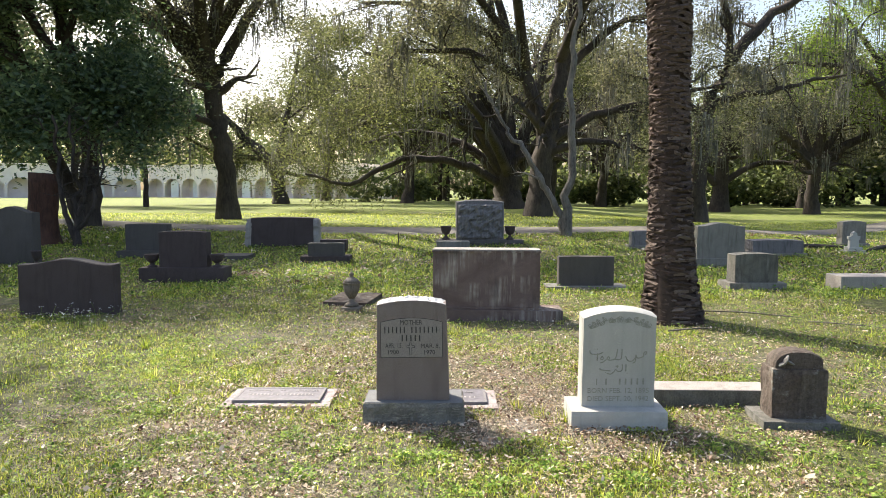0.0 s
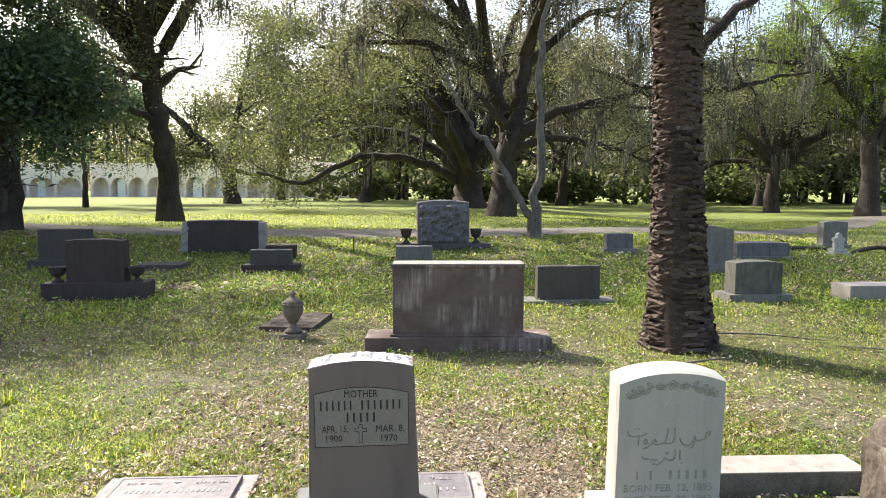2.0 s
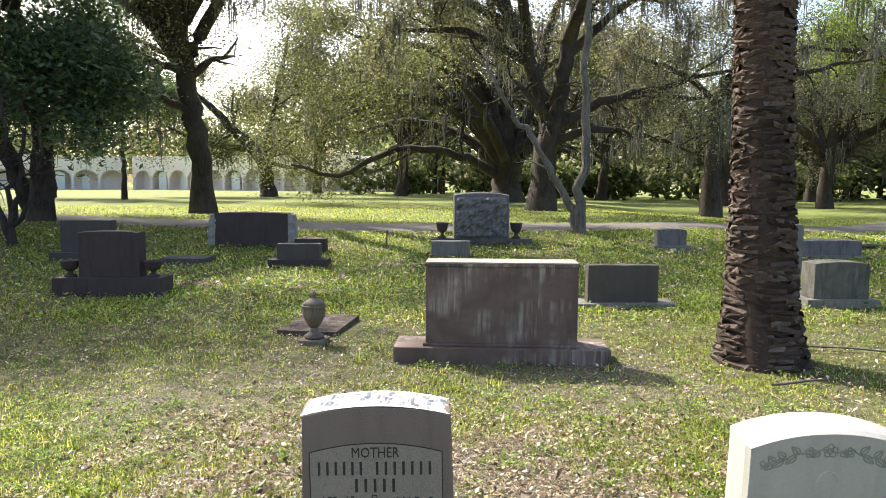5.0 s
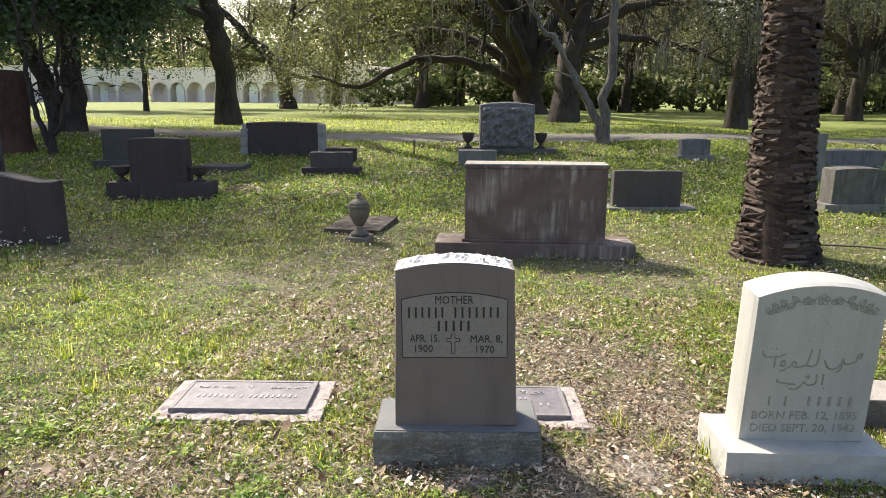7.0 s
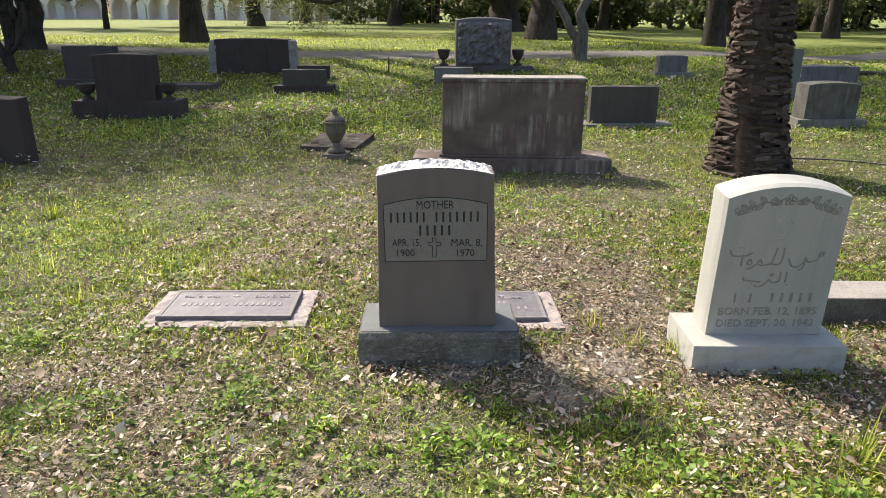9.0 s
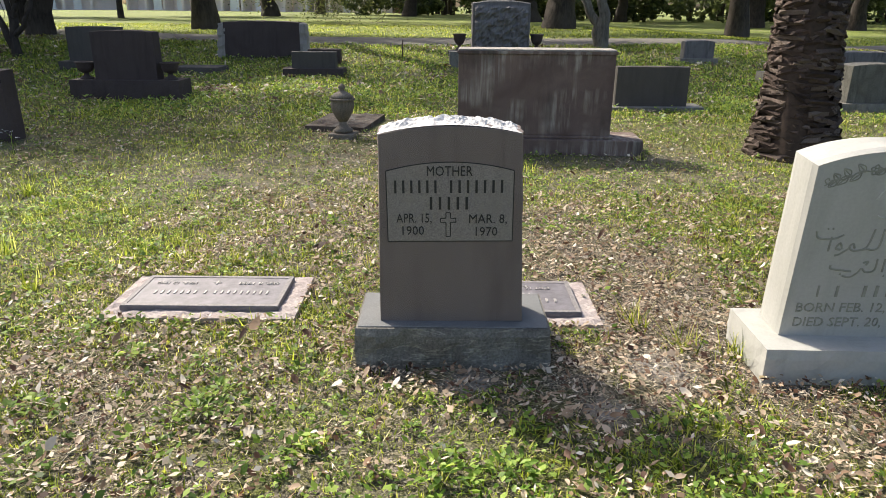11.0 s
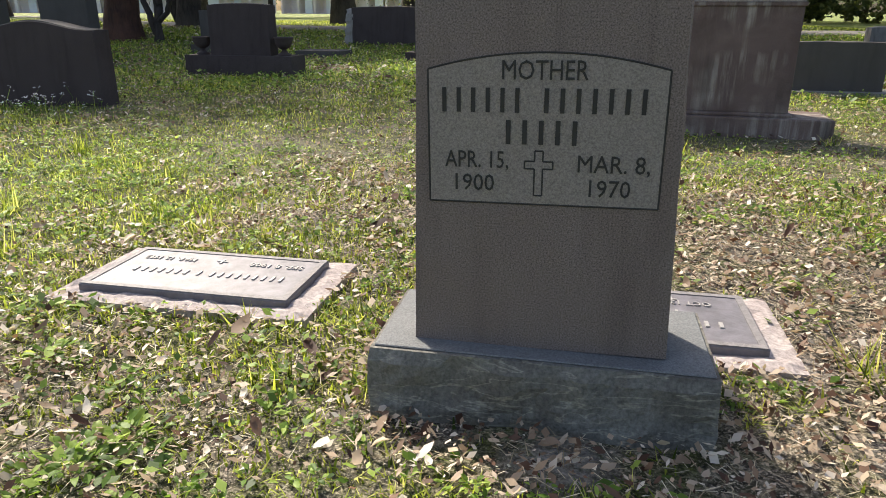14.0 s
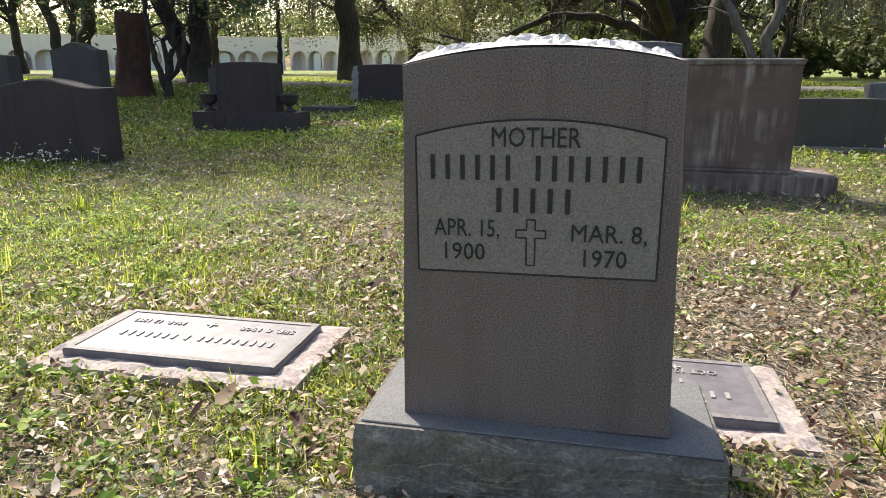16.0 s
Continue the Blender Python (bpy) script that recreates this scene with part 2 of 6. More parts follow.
M_PALM = plain("palm_core", (0.05, 0.033, 0.025), 0.95, 0, 0.4, 20.0, 0.8)
M_OAK = leafy("oak_leaf", [(0.0, (0.06, 0.068, 0.042)), (0.5, (0.145, 0.15, 0.10)), (1.0, (0.28, 0.28, 0.19))], 0.5)
M_OAK_G = leafy("spring_leaf", [(0.0, (0.08, 0.13, 0.025)), (0.5, (0.15, 0.23, 0.045)), (1.0, (0.26, 0.34, 0.07))], 0.5)
M_OAK_Y = leafy("yellow_green_leaf", [(0.0, (0.045, 0.056, 0.026)), (0.5, (0.105, 0.12, 0.054)), (1.0, (0.21, 0.23, 0.10))], 0.5)
M_DARKLEAF = leafy("dark_leaf", [(0.0, (0.05, 0.09, 0.055)), (0.6, (0.105, 0.16, 0.088)), (1.0, (0.22, 0.29, 0.145))], 0.45, 0.15, 0.4)
M_MOSS = leafy("hanging_moss", [(0.0, (0.075, 0.077, 0.07)), (0.6, (0.135, 0.137, 0.125)), (1.0, (0.21, 0.212, 0.195))], 0.2)
M_WOODS = leafy("woods_leaf", [(0.0, (0.07, 0.095, 0.05)), (0.6, (0.15, 0.19, 0.09)), (1.0, (0.27, 0.31, 0.13))], 0.5)
M_GRASS = leafy("grass_blade", [(0.0, (0.035, 0.06, 0.007)), (0.35, (0.17, 0.235, 0.022)), (0.7, (0.42, 0.49, 0.07)), (1.0, (0.68, 0.66, 0.24))], 0.55)
M_WEED = leafy("weed_leaf", [(0.0, (0.04, 0.085, 0.015)), (0.5, (0.16, 0.27, 0.04)), (1.0, (0.42, 0.54, 0.13))], 0.5)
M_STRAW = leafy("dry_straw", [(0.0, (0.22, 0.17, 0.10)), (0.5, (0.48, 0.41, 0.28)), (1.0, (0.74, 0.67, 0.52))], 0.2)
M_LITTER = leafy("dead_leaf", [(0.0, (0.045, 0.020, 0.013)), (0.2, (0.15, 0.08, 0.05)), (0.45, (0.34, 0.245, 0.165)), (0.8, (0.53, 0.43, 0.33)), (1.0, (0.78, 0.72, 0.63))], 0.25)
M_FROND = leafy("palm_frond", [(0.0, (0.04, 0.07, 0.02)), (1.0, (0.09, 0.13, 0.04))], 0.3)


def boot_material():
    m, t, p = nodes_of("palm_boot")
    o = t.nodes.new("ShaderNodeObjectInfo")
    c = ramp(t, o.outputs["Random"], [(0.0, (0.035, 0.022, 0.017)), (0.6, (0.095, 0.063, 0.05)), (1.0, (0.19, 0.145, 0.12))])
    f = tex(t, coords(t, (1, 1, 6)), 30.0, 6.0, 0.7)
    c = mixc(t, 1.0, c, ramp(t, f, [(0.3, 0.45), (0.7, 1.4)]), 'MULTIPLY')
    t.links.new(c, p.inputs["Base Color"])
    p.inputs["Roughness"].default_value = 0.95
    bump(t, p, f, 0.8, 0.01)
    return m


M_BOOT = boot_material()


# ---- building helpers ----
def sm(a, b, v):
    k = np.clip((v - a) / (b - a), 0, 1)
    return k * k * (3 - 2 * k)


def ground_z(x, y):
    """Height of the lawn: level by the graves, a low rise beyond them, lower towards the east."""
    return 0.30 * sm(9.0, 17.0, y) * (1 - sm(6.0, 14.0, x)) - 0.12 * sm(8.0, 16.0, x) * sm(12.0, 25.0, y)


def thing(name, label, category, m=None, group=""):
    ob = new(name)
    ob.empty_display_size = 0.2
    ob.matrix_basis = m or Matrix()
    return tagged(ob, label, category, group)


def part(name, bm, material, parent, label="", m=None):
    me = bpy.data.meshes.new(name)
    bm.to_mesh(me)
    bm.free()
    me.materials.append(material)
    return child(name, me, parent, label, m)


def child(name, me, parent, label="", m=None):
    ob = new(name, me)
    ob.parent = parent
    if m is not None:
        ob.matrix_basis = m
    return tagged(ob, label)


def mesh_np(name, verts, faces, material, smooth=False):
    """A mesh from arrays; faces all with the same number of corners."""
    me = bpy.data.meshes.new(name)
    n, k = faces.shape
    me.vertices.add(len(verts))
    me.vertices.foreach_set("co", np.asarray(verts, np.float32).ravel())
    me.loops.add(n * k)
    me.loops.foreach_set("vertex_index", np.asarray(faces, np.int32).ravel())
    me.polygons.add(n)
    me.polygons.foreach_set("loop_start", np.arange(0, n * k, k, dtype=np.int32))
    if smooth:
        me.polygons.foreach_set("use_smooth", np.ones(n, bool))
    me.update(calc_edges=True)
    me.materials.append(material)
    return me


def box(bm, x0, x1, y0, y1, z0, z1, bevel=0.008, seg=2):
    made = bmesh.ops.create_cube(bm, size=1.0, matrix=Matrix.LocRotScale(((x0 + x1) / 2, (y0 + y1) / 2, (z0 + z1) / 2), None, (x1 - x0, y1 - y0, z1 - z0)))
    if bevel:
        es = list({e for v in made["verts"] for e in v.link_edges})
        bmesh.ops.bevel(bm, geom=es, offset=bevel, segments=seg, affect='EDGES', profile=0.6)
    return bm


def rough_box(x0, x1, y0, y1, z0, z1, cell=0.03, amp=0.006, faces="front", seed=1, bevel=0.006):
    """A block whose named faces are rock-pitched."""
    bm = bmesh.new()
    nx, ny, nz = (max(1, min(60, int((b - a) / cell))) for a, b in ((x0, x1), (y0, y1), (z0, z1)))
    grid = {}

    def vert(i, j, k):
        if (i, j, k) not in grid:
            p = Vector((x0 + (x1 - x0) * i / nx, y0 + (y1 - y0) * j / ny, z0 + (z1 - z0) * k / nz))
            q = p * 9 + Vector((seed * 7.3, 0, 0))
            a = amp * (noise.noise(q) + 0.6 * noise.noise(q * 2.7) + 0.4 * abs(noise.noise(q * 5.5)))
            if "front" in faces and j == 0 and k < nz:
                p.y += a * 1.6 - amp * 0.8
            if "back" in faces and j == ny:
                p.y -= a * 1.6
            if "sides" in faces and i in (0, nx) and k < nz:
                p.x += a * 1.4
            if "top" in faces and k == nz and 0 < i < nx and 0 < j < ny:
                p.z += a * 2 + amp * 0.5
            grid[i, j, k] = bm.verts.new(p)
        return grid[i, j, k]

    def sheet(na, nb, f, flip):
        for a in range(na):
            for b in range(nb):
                q = [vert(*f(a, b)), vert(*f(a + 1, b)), vert(*f(a + 1, b + 1)), vert(*f(a, b + 1))]
                bm.faces.new(q[::-1] if flip else q)

    sheet(nx, nz, lambda a, b: (a, 0, b), False)
    sheet(nx, nz, lambda a, b: (a, ny, b), True)
    sheet(ny, nz, lambda a, b: (0, a, b), True)
    sheet(ny, nz, lambda a, b: (nx, a, b), False)
    sheet(nx, ny, lambda a, b: (a, b, nz), False)
    sheet(nx, ny, lambda a, b: (a, b, 0), True)
    return bm


def curve_outline(w, h0, h1, n=24):
    """Straight sides and a shallow circular top."""
    pts = [(-w / 2, h0 * k / 6) for k in range(6)]
    for k in range(n + 1):
        s = -1 + 2 * k / n
        pts.append((s * w / 2, h0 + (h1 - h0) * (1 - s * s)))
    pts += [(w / 2, h0 * k / 6) for k in range(5, -1, -1)]
    return pts


def serp_outline(w, h0, h1, n=28):
    """Level shoulders that swing up to a broad raised middle."""
    pts = [(-w / 2, h0 * k / 6) for k in range(6)]
    for k in range(n + 1):
        s = -1 + 2 * k / n
        pts.append((s * w / 2, h0 + (h1 - h0) * (0.5 + 0.5 * math.cos(math.pi * min(1, abs(s) * 1.12)))))
    pts += [(w / 2, h0 * k / 6) for k in range(5, -1, -1)]
    return pts


def extrude(outline, depth, nd_=6, rough=0.0, seed=0, lip=0.006, lean=0.0):
    """Outline in x, z drawn out along y from 0 to depth; the edge strip may be rock-pitched; a worn lip at the arrises."""
    bm = bmesh.new()
    rows = []
    n = len(outline)
    cx = sum(p[0] for p in outline) / n
    cz = sum(p[1] for p in outline) / n
    for j in range(nd_ + 1):
        y = depth * j / nd_
        inset = lip if j in (0, nd_) else 0.0
        row = []
        for i, (x, z) in enumerate(outline):
            dx, dz = x - cx, z - cz
            ln = math.hypot(dx, dz) or 1
            k = 1 - inset / ln
            px, pz = cx + dx * k, cz + dz * k
            if z <= 1e-6:
                pz = z
            if rough and 0 < j < nd_ and z > 1e-6:
                q = Vector((x * 14 + seed, y * 22, z * 14))
                a = rough * (noise.noise(q) + 0.7 * noise.noise(q * 2.3))
                px, pz = px + a * dx / ln, pz + a * dz / ln + rough * 0.3
            row.append(bm.verts.new((px, y + lean * pz, pz)))
        rows.append(row)
    for j in range(nd_):
        for i in range(n - 1):
            bm.faces.new((rows[j][i], rows[j + 1][i], rows[j + 1][i + 1], rows[j][i + 1]))
    bm.faces.new(rows[0])
    bm.faces.new(rows[-1][::-1])
    bmesh.ops.recalc_face_normals(bm, faces=bm.faces)
    return bm


def lathe(profile, n=20, bm=None, at=(0, 0, 0)):
    bm = bm or bmesh.new()
    rings = []
    for r, z in profile:
        rings.append([bm.verts.new((at[0] + r * math.cos(2 * math.pi * k / n), at[1] + r * math.sin(2 * math.pi * k / n), at[2] + z)) for k in range(n)])
    for a, b in zip(rings, rings[1:]):
        for k in range(n):
            bm.faces.new((a[k], a[(k + 1) % n], b[(k + 1) % n], b[k])).smooth = True
    bm.faces.new(rings[0][::-1])
    bm.faces.new(rings[-1])
    return bm


def words(text, size, depth=0.002, width=None):
    """Mesh data of a line of text in the x-y plane, centred."""
    cu = bpy.data.curves.new("words", 'FONT')
    cu.body, cu.size, cu.align_x, cu.extrude = text, size, 'CENTER', depth
    cu.resolution_u = 2
    ob = new("words", cu)
    bpy.context.view_layer.update()
    me = bpy.data.meshes.new_from_object(ob.evaluated_get(bpy.context.evaluated_depsgraph_get()))
    bpy.data.objects.remove(ob)
    bpy.data.curves.remove(cu)
    co = np.empty(len(me.vertices) * 3, np.float32)
    me.vertices.foreach_get("co", co)
    co = co.reshape(-1, 3)
    if width:
        co[:, 0] *= width / np.ptp(co[:, 0])
        me.vertices.foreach_set("co", co.ravel())
    return me


def bars(lengths, size, width, depth=0.002):
    """Plain upright bars in place of a line of lettering, in the x-y plane, centred; lengths: bars in each word."""
    bm = bmesh.new()
    slots = sum(lengths) + (len(lengths) - 1) * 0.9
    pitch = width / slots
    x = -width / 2
    for n in lengths:
        for _ in range(n):
            box(bm, x + pitch * 0.3, x + pitch * 0.58, 0, size * 0.72, -depth, depth, 0)
            x += pitch
        x += pitch * 0.9
    return bm


def lettering(name, data, parent, material, m, label=""):
    """Each letter or bar of a line becomes a piece of its own under the parent."""
    bm = data
    if not isinstance(data, bmesh.types.BMesh):
        bm = bmesh.new()
        bm.from_mesh(data)
        bpy.data.meshes.remove(data)
    bmesh.ops.remove_doubles(bm, verts=bm.verts, dist=1e-6)
    left = set(bm.verts)
    while left:
        todo = [left.pop()]
        island = {todo[0]}
        while todo:
            for e in todo.pop().link_edges:
                for v in e.verts:
                    if v not in island:
                        island.add(v)
                        todo.append(v)
        left -= island
        one = bmesh.new()
        at = {v: one.verts.new(v.co) for v in sorted(island, key=lambda v: v.index)}
        for f in {f for v in island for f in v.link_faces}:
            one.faces.new([at[v] for v in f.verts])
        part(name, one, material, parent, label, m)
    bm.free()


def strokes(paths, radius, closed=False):
    """Thin round strokes along smooth paths in x, z."""
    bm = bmesh.new()
    for pts in paths:
        fine = smooth([Vector((x, 0, z)) for x, z in pts], 5)
        prev = None
        for i, p in enumerate(fine):
            d = (fine[min(i + 1, len(fine) - 1)] - fine[max(i - 1, 0)]).normalized()
            s = Vector((-d.z, 0, d.x)) * radius
            ring = [bm.verts.new(p + s), bm.verts.new(p + Vector((0, -radius * 0.7, 0))), bm.verts.new(p - s)]
            if prev:
                for k in range(2):
                    bm.faces.new((prev[k], prev[k + 1], ring[k + 1], ring[k]))
            prev = ring
    bmesh.ops.recalc_face_normals(bm, faces=bm.faces)
    return bm


def smooth(pts, per=6):
    """A smooth way through the points."""
    pts = [Vector(p) for p in pts]
    if len(pts) < 3:
        return [pts[0].lerp(pts[-1], k / per) for k in range(per + 1)]
    ext = [pts[0] * 2 - pts[1]] + pts + [pts[-1] * 2 - pts[-2]]
    out = []
    for a, b, c, d in zip(ext, ext[1:], ext[2:], ext[3:]):
        for k in range(per):
            s = k / per
            out.append(0.5 * (2 * b + (c - a) * s + (2 * a - 5 * b + 4 * c - d) * s * s + (3 * b - a - 3 * c + d) * s ** 3))
    return out + [pts[-1]]


# ---- trees ----
def tubes(paths, sides=7):
    """One mesh's arrays for many tapered branches: lists of points and radii."""
    V, F, base = [], [], 0
    most = sides
    for pts, rad, seed in paths:
        sides = most if rad[0] > 0.12 or len(paths) < 6 else 5 if rad[0] > 0.05 else min(most, 4) if rad[0] > 0.025 else 3
        ang = np.arange(sides) * 2 * math.pi / sides
        P = np.array([tuple(p) for p in pts])
        T = np.gradient(P, axis=0)
        T /= np.linalg.norm(T, axis=1)[:, None] + 1e-9
        ref = np.where(np.abs(T[:, 2:3]) > 0.9, np.array([[1.0, 0, 0]]), np.array([[0, 0, 1.0]]))
        U = np.cross(T, ref)
        U /= np.linalg.norm(U, axis=1)[:, None] + 1e-9
        W = np.cross(T, U)
        R = np.asarray(rad)[:, None] * (1 + 0.10 * np.sin(3 * ang[None] + seed) + 0.06 * np.sin(5 * ang[None] + seed * 2 + np.arange(len(P))[:, None]))
        ring = P[:, None] + R[..., None] * (np.cos(ang)[None, :, None] * U[:, None] + np.sin(ang)[None, :, None] * W[:, None])
        V.append(ring.reshape(-1, 3))
        n = len(P)
        i, k = np.meshgrid(np.arange(n - 1), np.arange(sides), indexing="ij")
        a = base + i * sides + k
        b = base + i * sides + (k + 1) % sides
        F.append(np.stack([a, b, b + sides, a + sides], -1).reshape(-1, 4))
        base += n * sides
    return np.concatenate(V), np.concatenate(F)


def grow(rng, start, way, length, radius, level, out, tips, droop=0.0, top_level=3, wig=0.28):
    n = 7 if level < 2 else 5
    p, d = Vector(start), Vector(way).normalized()
    pts, rad = [p.copy()], [radius]
    for k in range(1, n):
        d = (d + Vector(rng.normal(0, wig, 3)) + Vector((0, 0, -droop * k / n))).normalized()
        p = p + d * (length / (n - 1))
        pts.append(p.copy())
        rad.append(radius * (1 - 0.8 * k / (n - 1)))
    out.append((pts, rad, rng.uniform(0, 6)))
    if level >= top_level - 1:
        tips.extend(pts[1:])
    if level < top_level:
        branch(rng, pts, rad, length, level, out, tips, droop, top_level, wig)


def branch(rng, pts, rad, length, level, out, tips, droop, top_level, wig, first=0.3, many=None):
    many = many or (6, 5, 4, 3)[level]
    for _ in range(many):
        f = rng.uniform(first, 1.0) * (len(pts) - 1)
        i = min(int(f), len(pts) - 2)
        p = pts[i].lerp(pts[i + 1], f - i)
        d = (pts[i + 1] - pts[i]).normalized()
        side = Vector(rng.normal(0, 1, 3))
        side = (side - d * side.dot(d)).normalized()
        side.z = side.z * 0.6 + 0.15
        grow(rng, p, d * rng.uniform(0.3, 0.8) + side, length * rng.uniform(0.42, 0.68), max(0.012, rad[i] * rng.uniform(0.35, 0.6)), level + 1, out, tips, droop, top_level, wig)


def leaves(rng, centres, per, spread, size, flat=0.7, wide=0.45):
    """Arrays of small folded leaves round the given places."""
    C = np.repeat(np.asarray(centres), per, axis=0)
    n = len(C)
    off = rng.normal(0, 1, (n, 3)) * np.array([spread, spread, spread * flat])
    P = C + off
    A = rng.normal(0, 1, (n, 3))
    A[:, 2] *= 0.6
    A /= np.linalg.norm(A, axis=1)[:, None]
    B = np.cross(A, rng.normal(0, 1, (n, 3)))
    B /= np.linalg.norm(B, axis=1)[:, None]
    s = size * rng.uniform(0.6, 1.35, (n, 1))
    V = np.stack([P - A * s * 0.5, P + B * s * wide * 0.5, P + A * s * 0.5, P - B * s * wide * 0.5], 1).reshape(-1, 3)
    F = (np.arange(n)[:, None] * 4 + np.array([[0, 1, 2, 3]]))
    return V, F


def moss(rng, places, per, long, wide=0.05):
    """Arrays of hanging strands."""
    C = np.repeat(np.asarray(places), per, axis=0)
    n = len(C)
    C = C + rng.normal(0, 0.13, (n, 3))
    L = long * rng.uniform(0.25, 1.2, n) ** 1.5
    th = rng.uniform(0, math.pi, n)
    side = np.stack([np.cos(th), np.sin(th), 0 * th], 1) * wide
    seg = 4
    V = np.zeros((n, seg + 1, 2, 3))
    for k in range(seg + 1):
        f = k / seg
        mid = C + rng.normal(0, 0.025, (n, 3)) * (k > 0)
        mid[:, 2] = C[:, 2] - L * f
        w = (0.55 + 0.45 * rng.uniform(0, 1, (n, 1))) * (1 - f * 0.85)
        V[:, k, 0], V[:, k, 1] = mid - side * w, mid + side * w
    i, k = np.meshgrid(np.arange(n), np.arange(seg), indexing="ij")
    a = i * (seg + 1) * 2 + k * 2
    return V.reshape(-1, 3), np.stack([a, a + 1, a + 3, a + 2], -1).reshape(-1, 4)


def tree(name, label, at, limbs, seed, leaf_mat, per=26, spread=0.45, leaf=0.17, moss_n=0, moss_long=1.6, droop=0.10,
         limb_len=5.0, bark_mat=None, top_level=3, sides=8, keep_tips=1.0, group="", many=None, wig=0.28, hollow=2.5, clear=5.5):
    """A tree: limbs are short lists of (x, y, z, radius) from its base; the first is the trunk."""
    rng = np.random.default_rng(seed)
    z = float(ground_z(np.float64(at[0]), np.float64(at[1])))
    top = thing(name, label, "tree", pose(at[0], at[1], z - 0.05), group)
    out, tips = [], []
    for li, limb in enumerate(limbs):
        fine = smooth([p[:3] for p in limb], 5)
        rr = np.interp(np.linspace(0, len(limb) - 1, len(fine)), np.arange(len(limb)), [p[3] for p in limb])
        if li == 0:
            rr[0] *= 1.3
            rr[1] *= 1.2
            rr[2] *= 1.07
        for q in fine[3:]:
            q += Vector(rng.normal(0, 0.05, 3))
        out.append((fine, list(rr), rng.uniform(0, 6)))
        branch(rng, fine, list(rr), limb_len, 0 if li else 1, out, tips, droop, top_level, wig, 0.75 if li == 0 else 0.3, many)
    V, F = tubes(out, sides)
    child("trunk", mesh_np("trunk", V, F, bark_mat or M_BARK, True), top, "dark ridged trunk and spreading limbs" if bark_mat is None else "bare pale trunk")
    T = np.array([tuple(p) for p in tips])
    T = T[(np.hypot(T[:, 0], T[:, 1]) > hollow) | (T[:, 2] > clear)]
    if keep_tips < 1:
        T = T[rng.uniform(0, 1, len(T)) < keep_tips]
    if per and len(T):
        V, F = leaves(rng, T, per, spread, leaf)
        tagged(child("crown", mesh_np("crown", V, F, leaf_mat), top), kind="stuff")
    if moss_n:
        wood = np.array([tuple(p) for path in out[1:] for p in path[0] if p.z > 2.5])
        V, F = moss(rng, wood[rng.integers(0, len(wood), int(moss_n * 0.55))], 11, moss_long * 0.6, 0.045)
        tagged(child("moss", mesh_np("moss", V, F, M_MOSS), top, "grey hanging moss"), kind="stuff")
    return top


# ---- ground ----
def ground():
    u = np.linspace(-1, 1, 171)
    xs = np.sinh(u * 7.0) / math.sinh(7.0) * 1500
    ys = np.sinh(u * 7.0) / math.sinh(7.0) * 1500 + 3.0
    X, Y = np.meshgrid(xs, ys, indexing="ij")
    Z = ground_z(X, Y)
    near = np.exp(-((X / 30) ** 2 + ((Y - 8) / 30) ** 2))
    Z = Z + near * 0.012 * (np.sin(X * 2.1 + 0.7 * Y) * np.sin(Y * 1.7 - 0.4 * X)) - 0.006
    # shallow drain across the far lawn
    Z -= 0.28 * np.exp(-(((Y - 34) - 0.25 * X) / 2.2) ** 2) * sm(-26, -16, X) * (1 - sm(-1, 4, X))
    n = len(xs)
    i, j = np.meshgrid(np.arange(n - 1), np.arange(n - 1), indexing="ij")
    a = i * n + j
    F = np.stack([a, a + n, a + n + 1, a + 1], -1).reshape(-1, 4)
    ob = new("ground", mesh_np("ground", np.stack([X, Y, Z], -1).reshape(-1, 3), F, M_GROUND, True))
    tagged(ob, "patchy lawn with straw, soil and fallen leaves", "ground", kind="structure")


def road_mid(x):
    q = np.clip(np.abs(x), 0, 26)
    return 16.0 + 0.026 * q * q + np.where(np.abs(x) > 26, (np.abs(x) - 26) * 0.6, 0)


def road():
    xs = np.linspace(-70, 70, 141)
    across = np.linspace(-1.35, 1.35, 7)
    rng = np.random.default_rng(5)
    X = np.repeat(xs[:, None], 7, 1)
    Y = road_mid(X) + across[None] * (1 + 0.1 * rng.normal(0, 1, (len(xs), 1)))
    Z = ground_z(X, Y) + 0.03 - 0.035 * (np.abs(across)[None] / 1.35) ** 4
    i, j = np.meshgrid(np.arange(len(xs) - 1), np.arange(6), indexing="ij")
    a = i * 7 + j
    F = np.stack([a, a + 7, a + 8, a + 1], -1).reshape(-1, 4)
    ob = new("road", mesh_np("road", np.stack([X, Y, Z], -1).reshape(-1, 3), F, M_ROAD, True))
    tagged(ob, "narrow worn grey lane between the lawns", "road", kind="structure")


ground()
road()


# ---- graves: the two large stones in front ----
FACE = lambda x, y, z, lean=0.0: pose(x, y, z, 90 + lean, 0, 0)


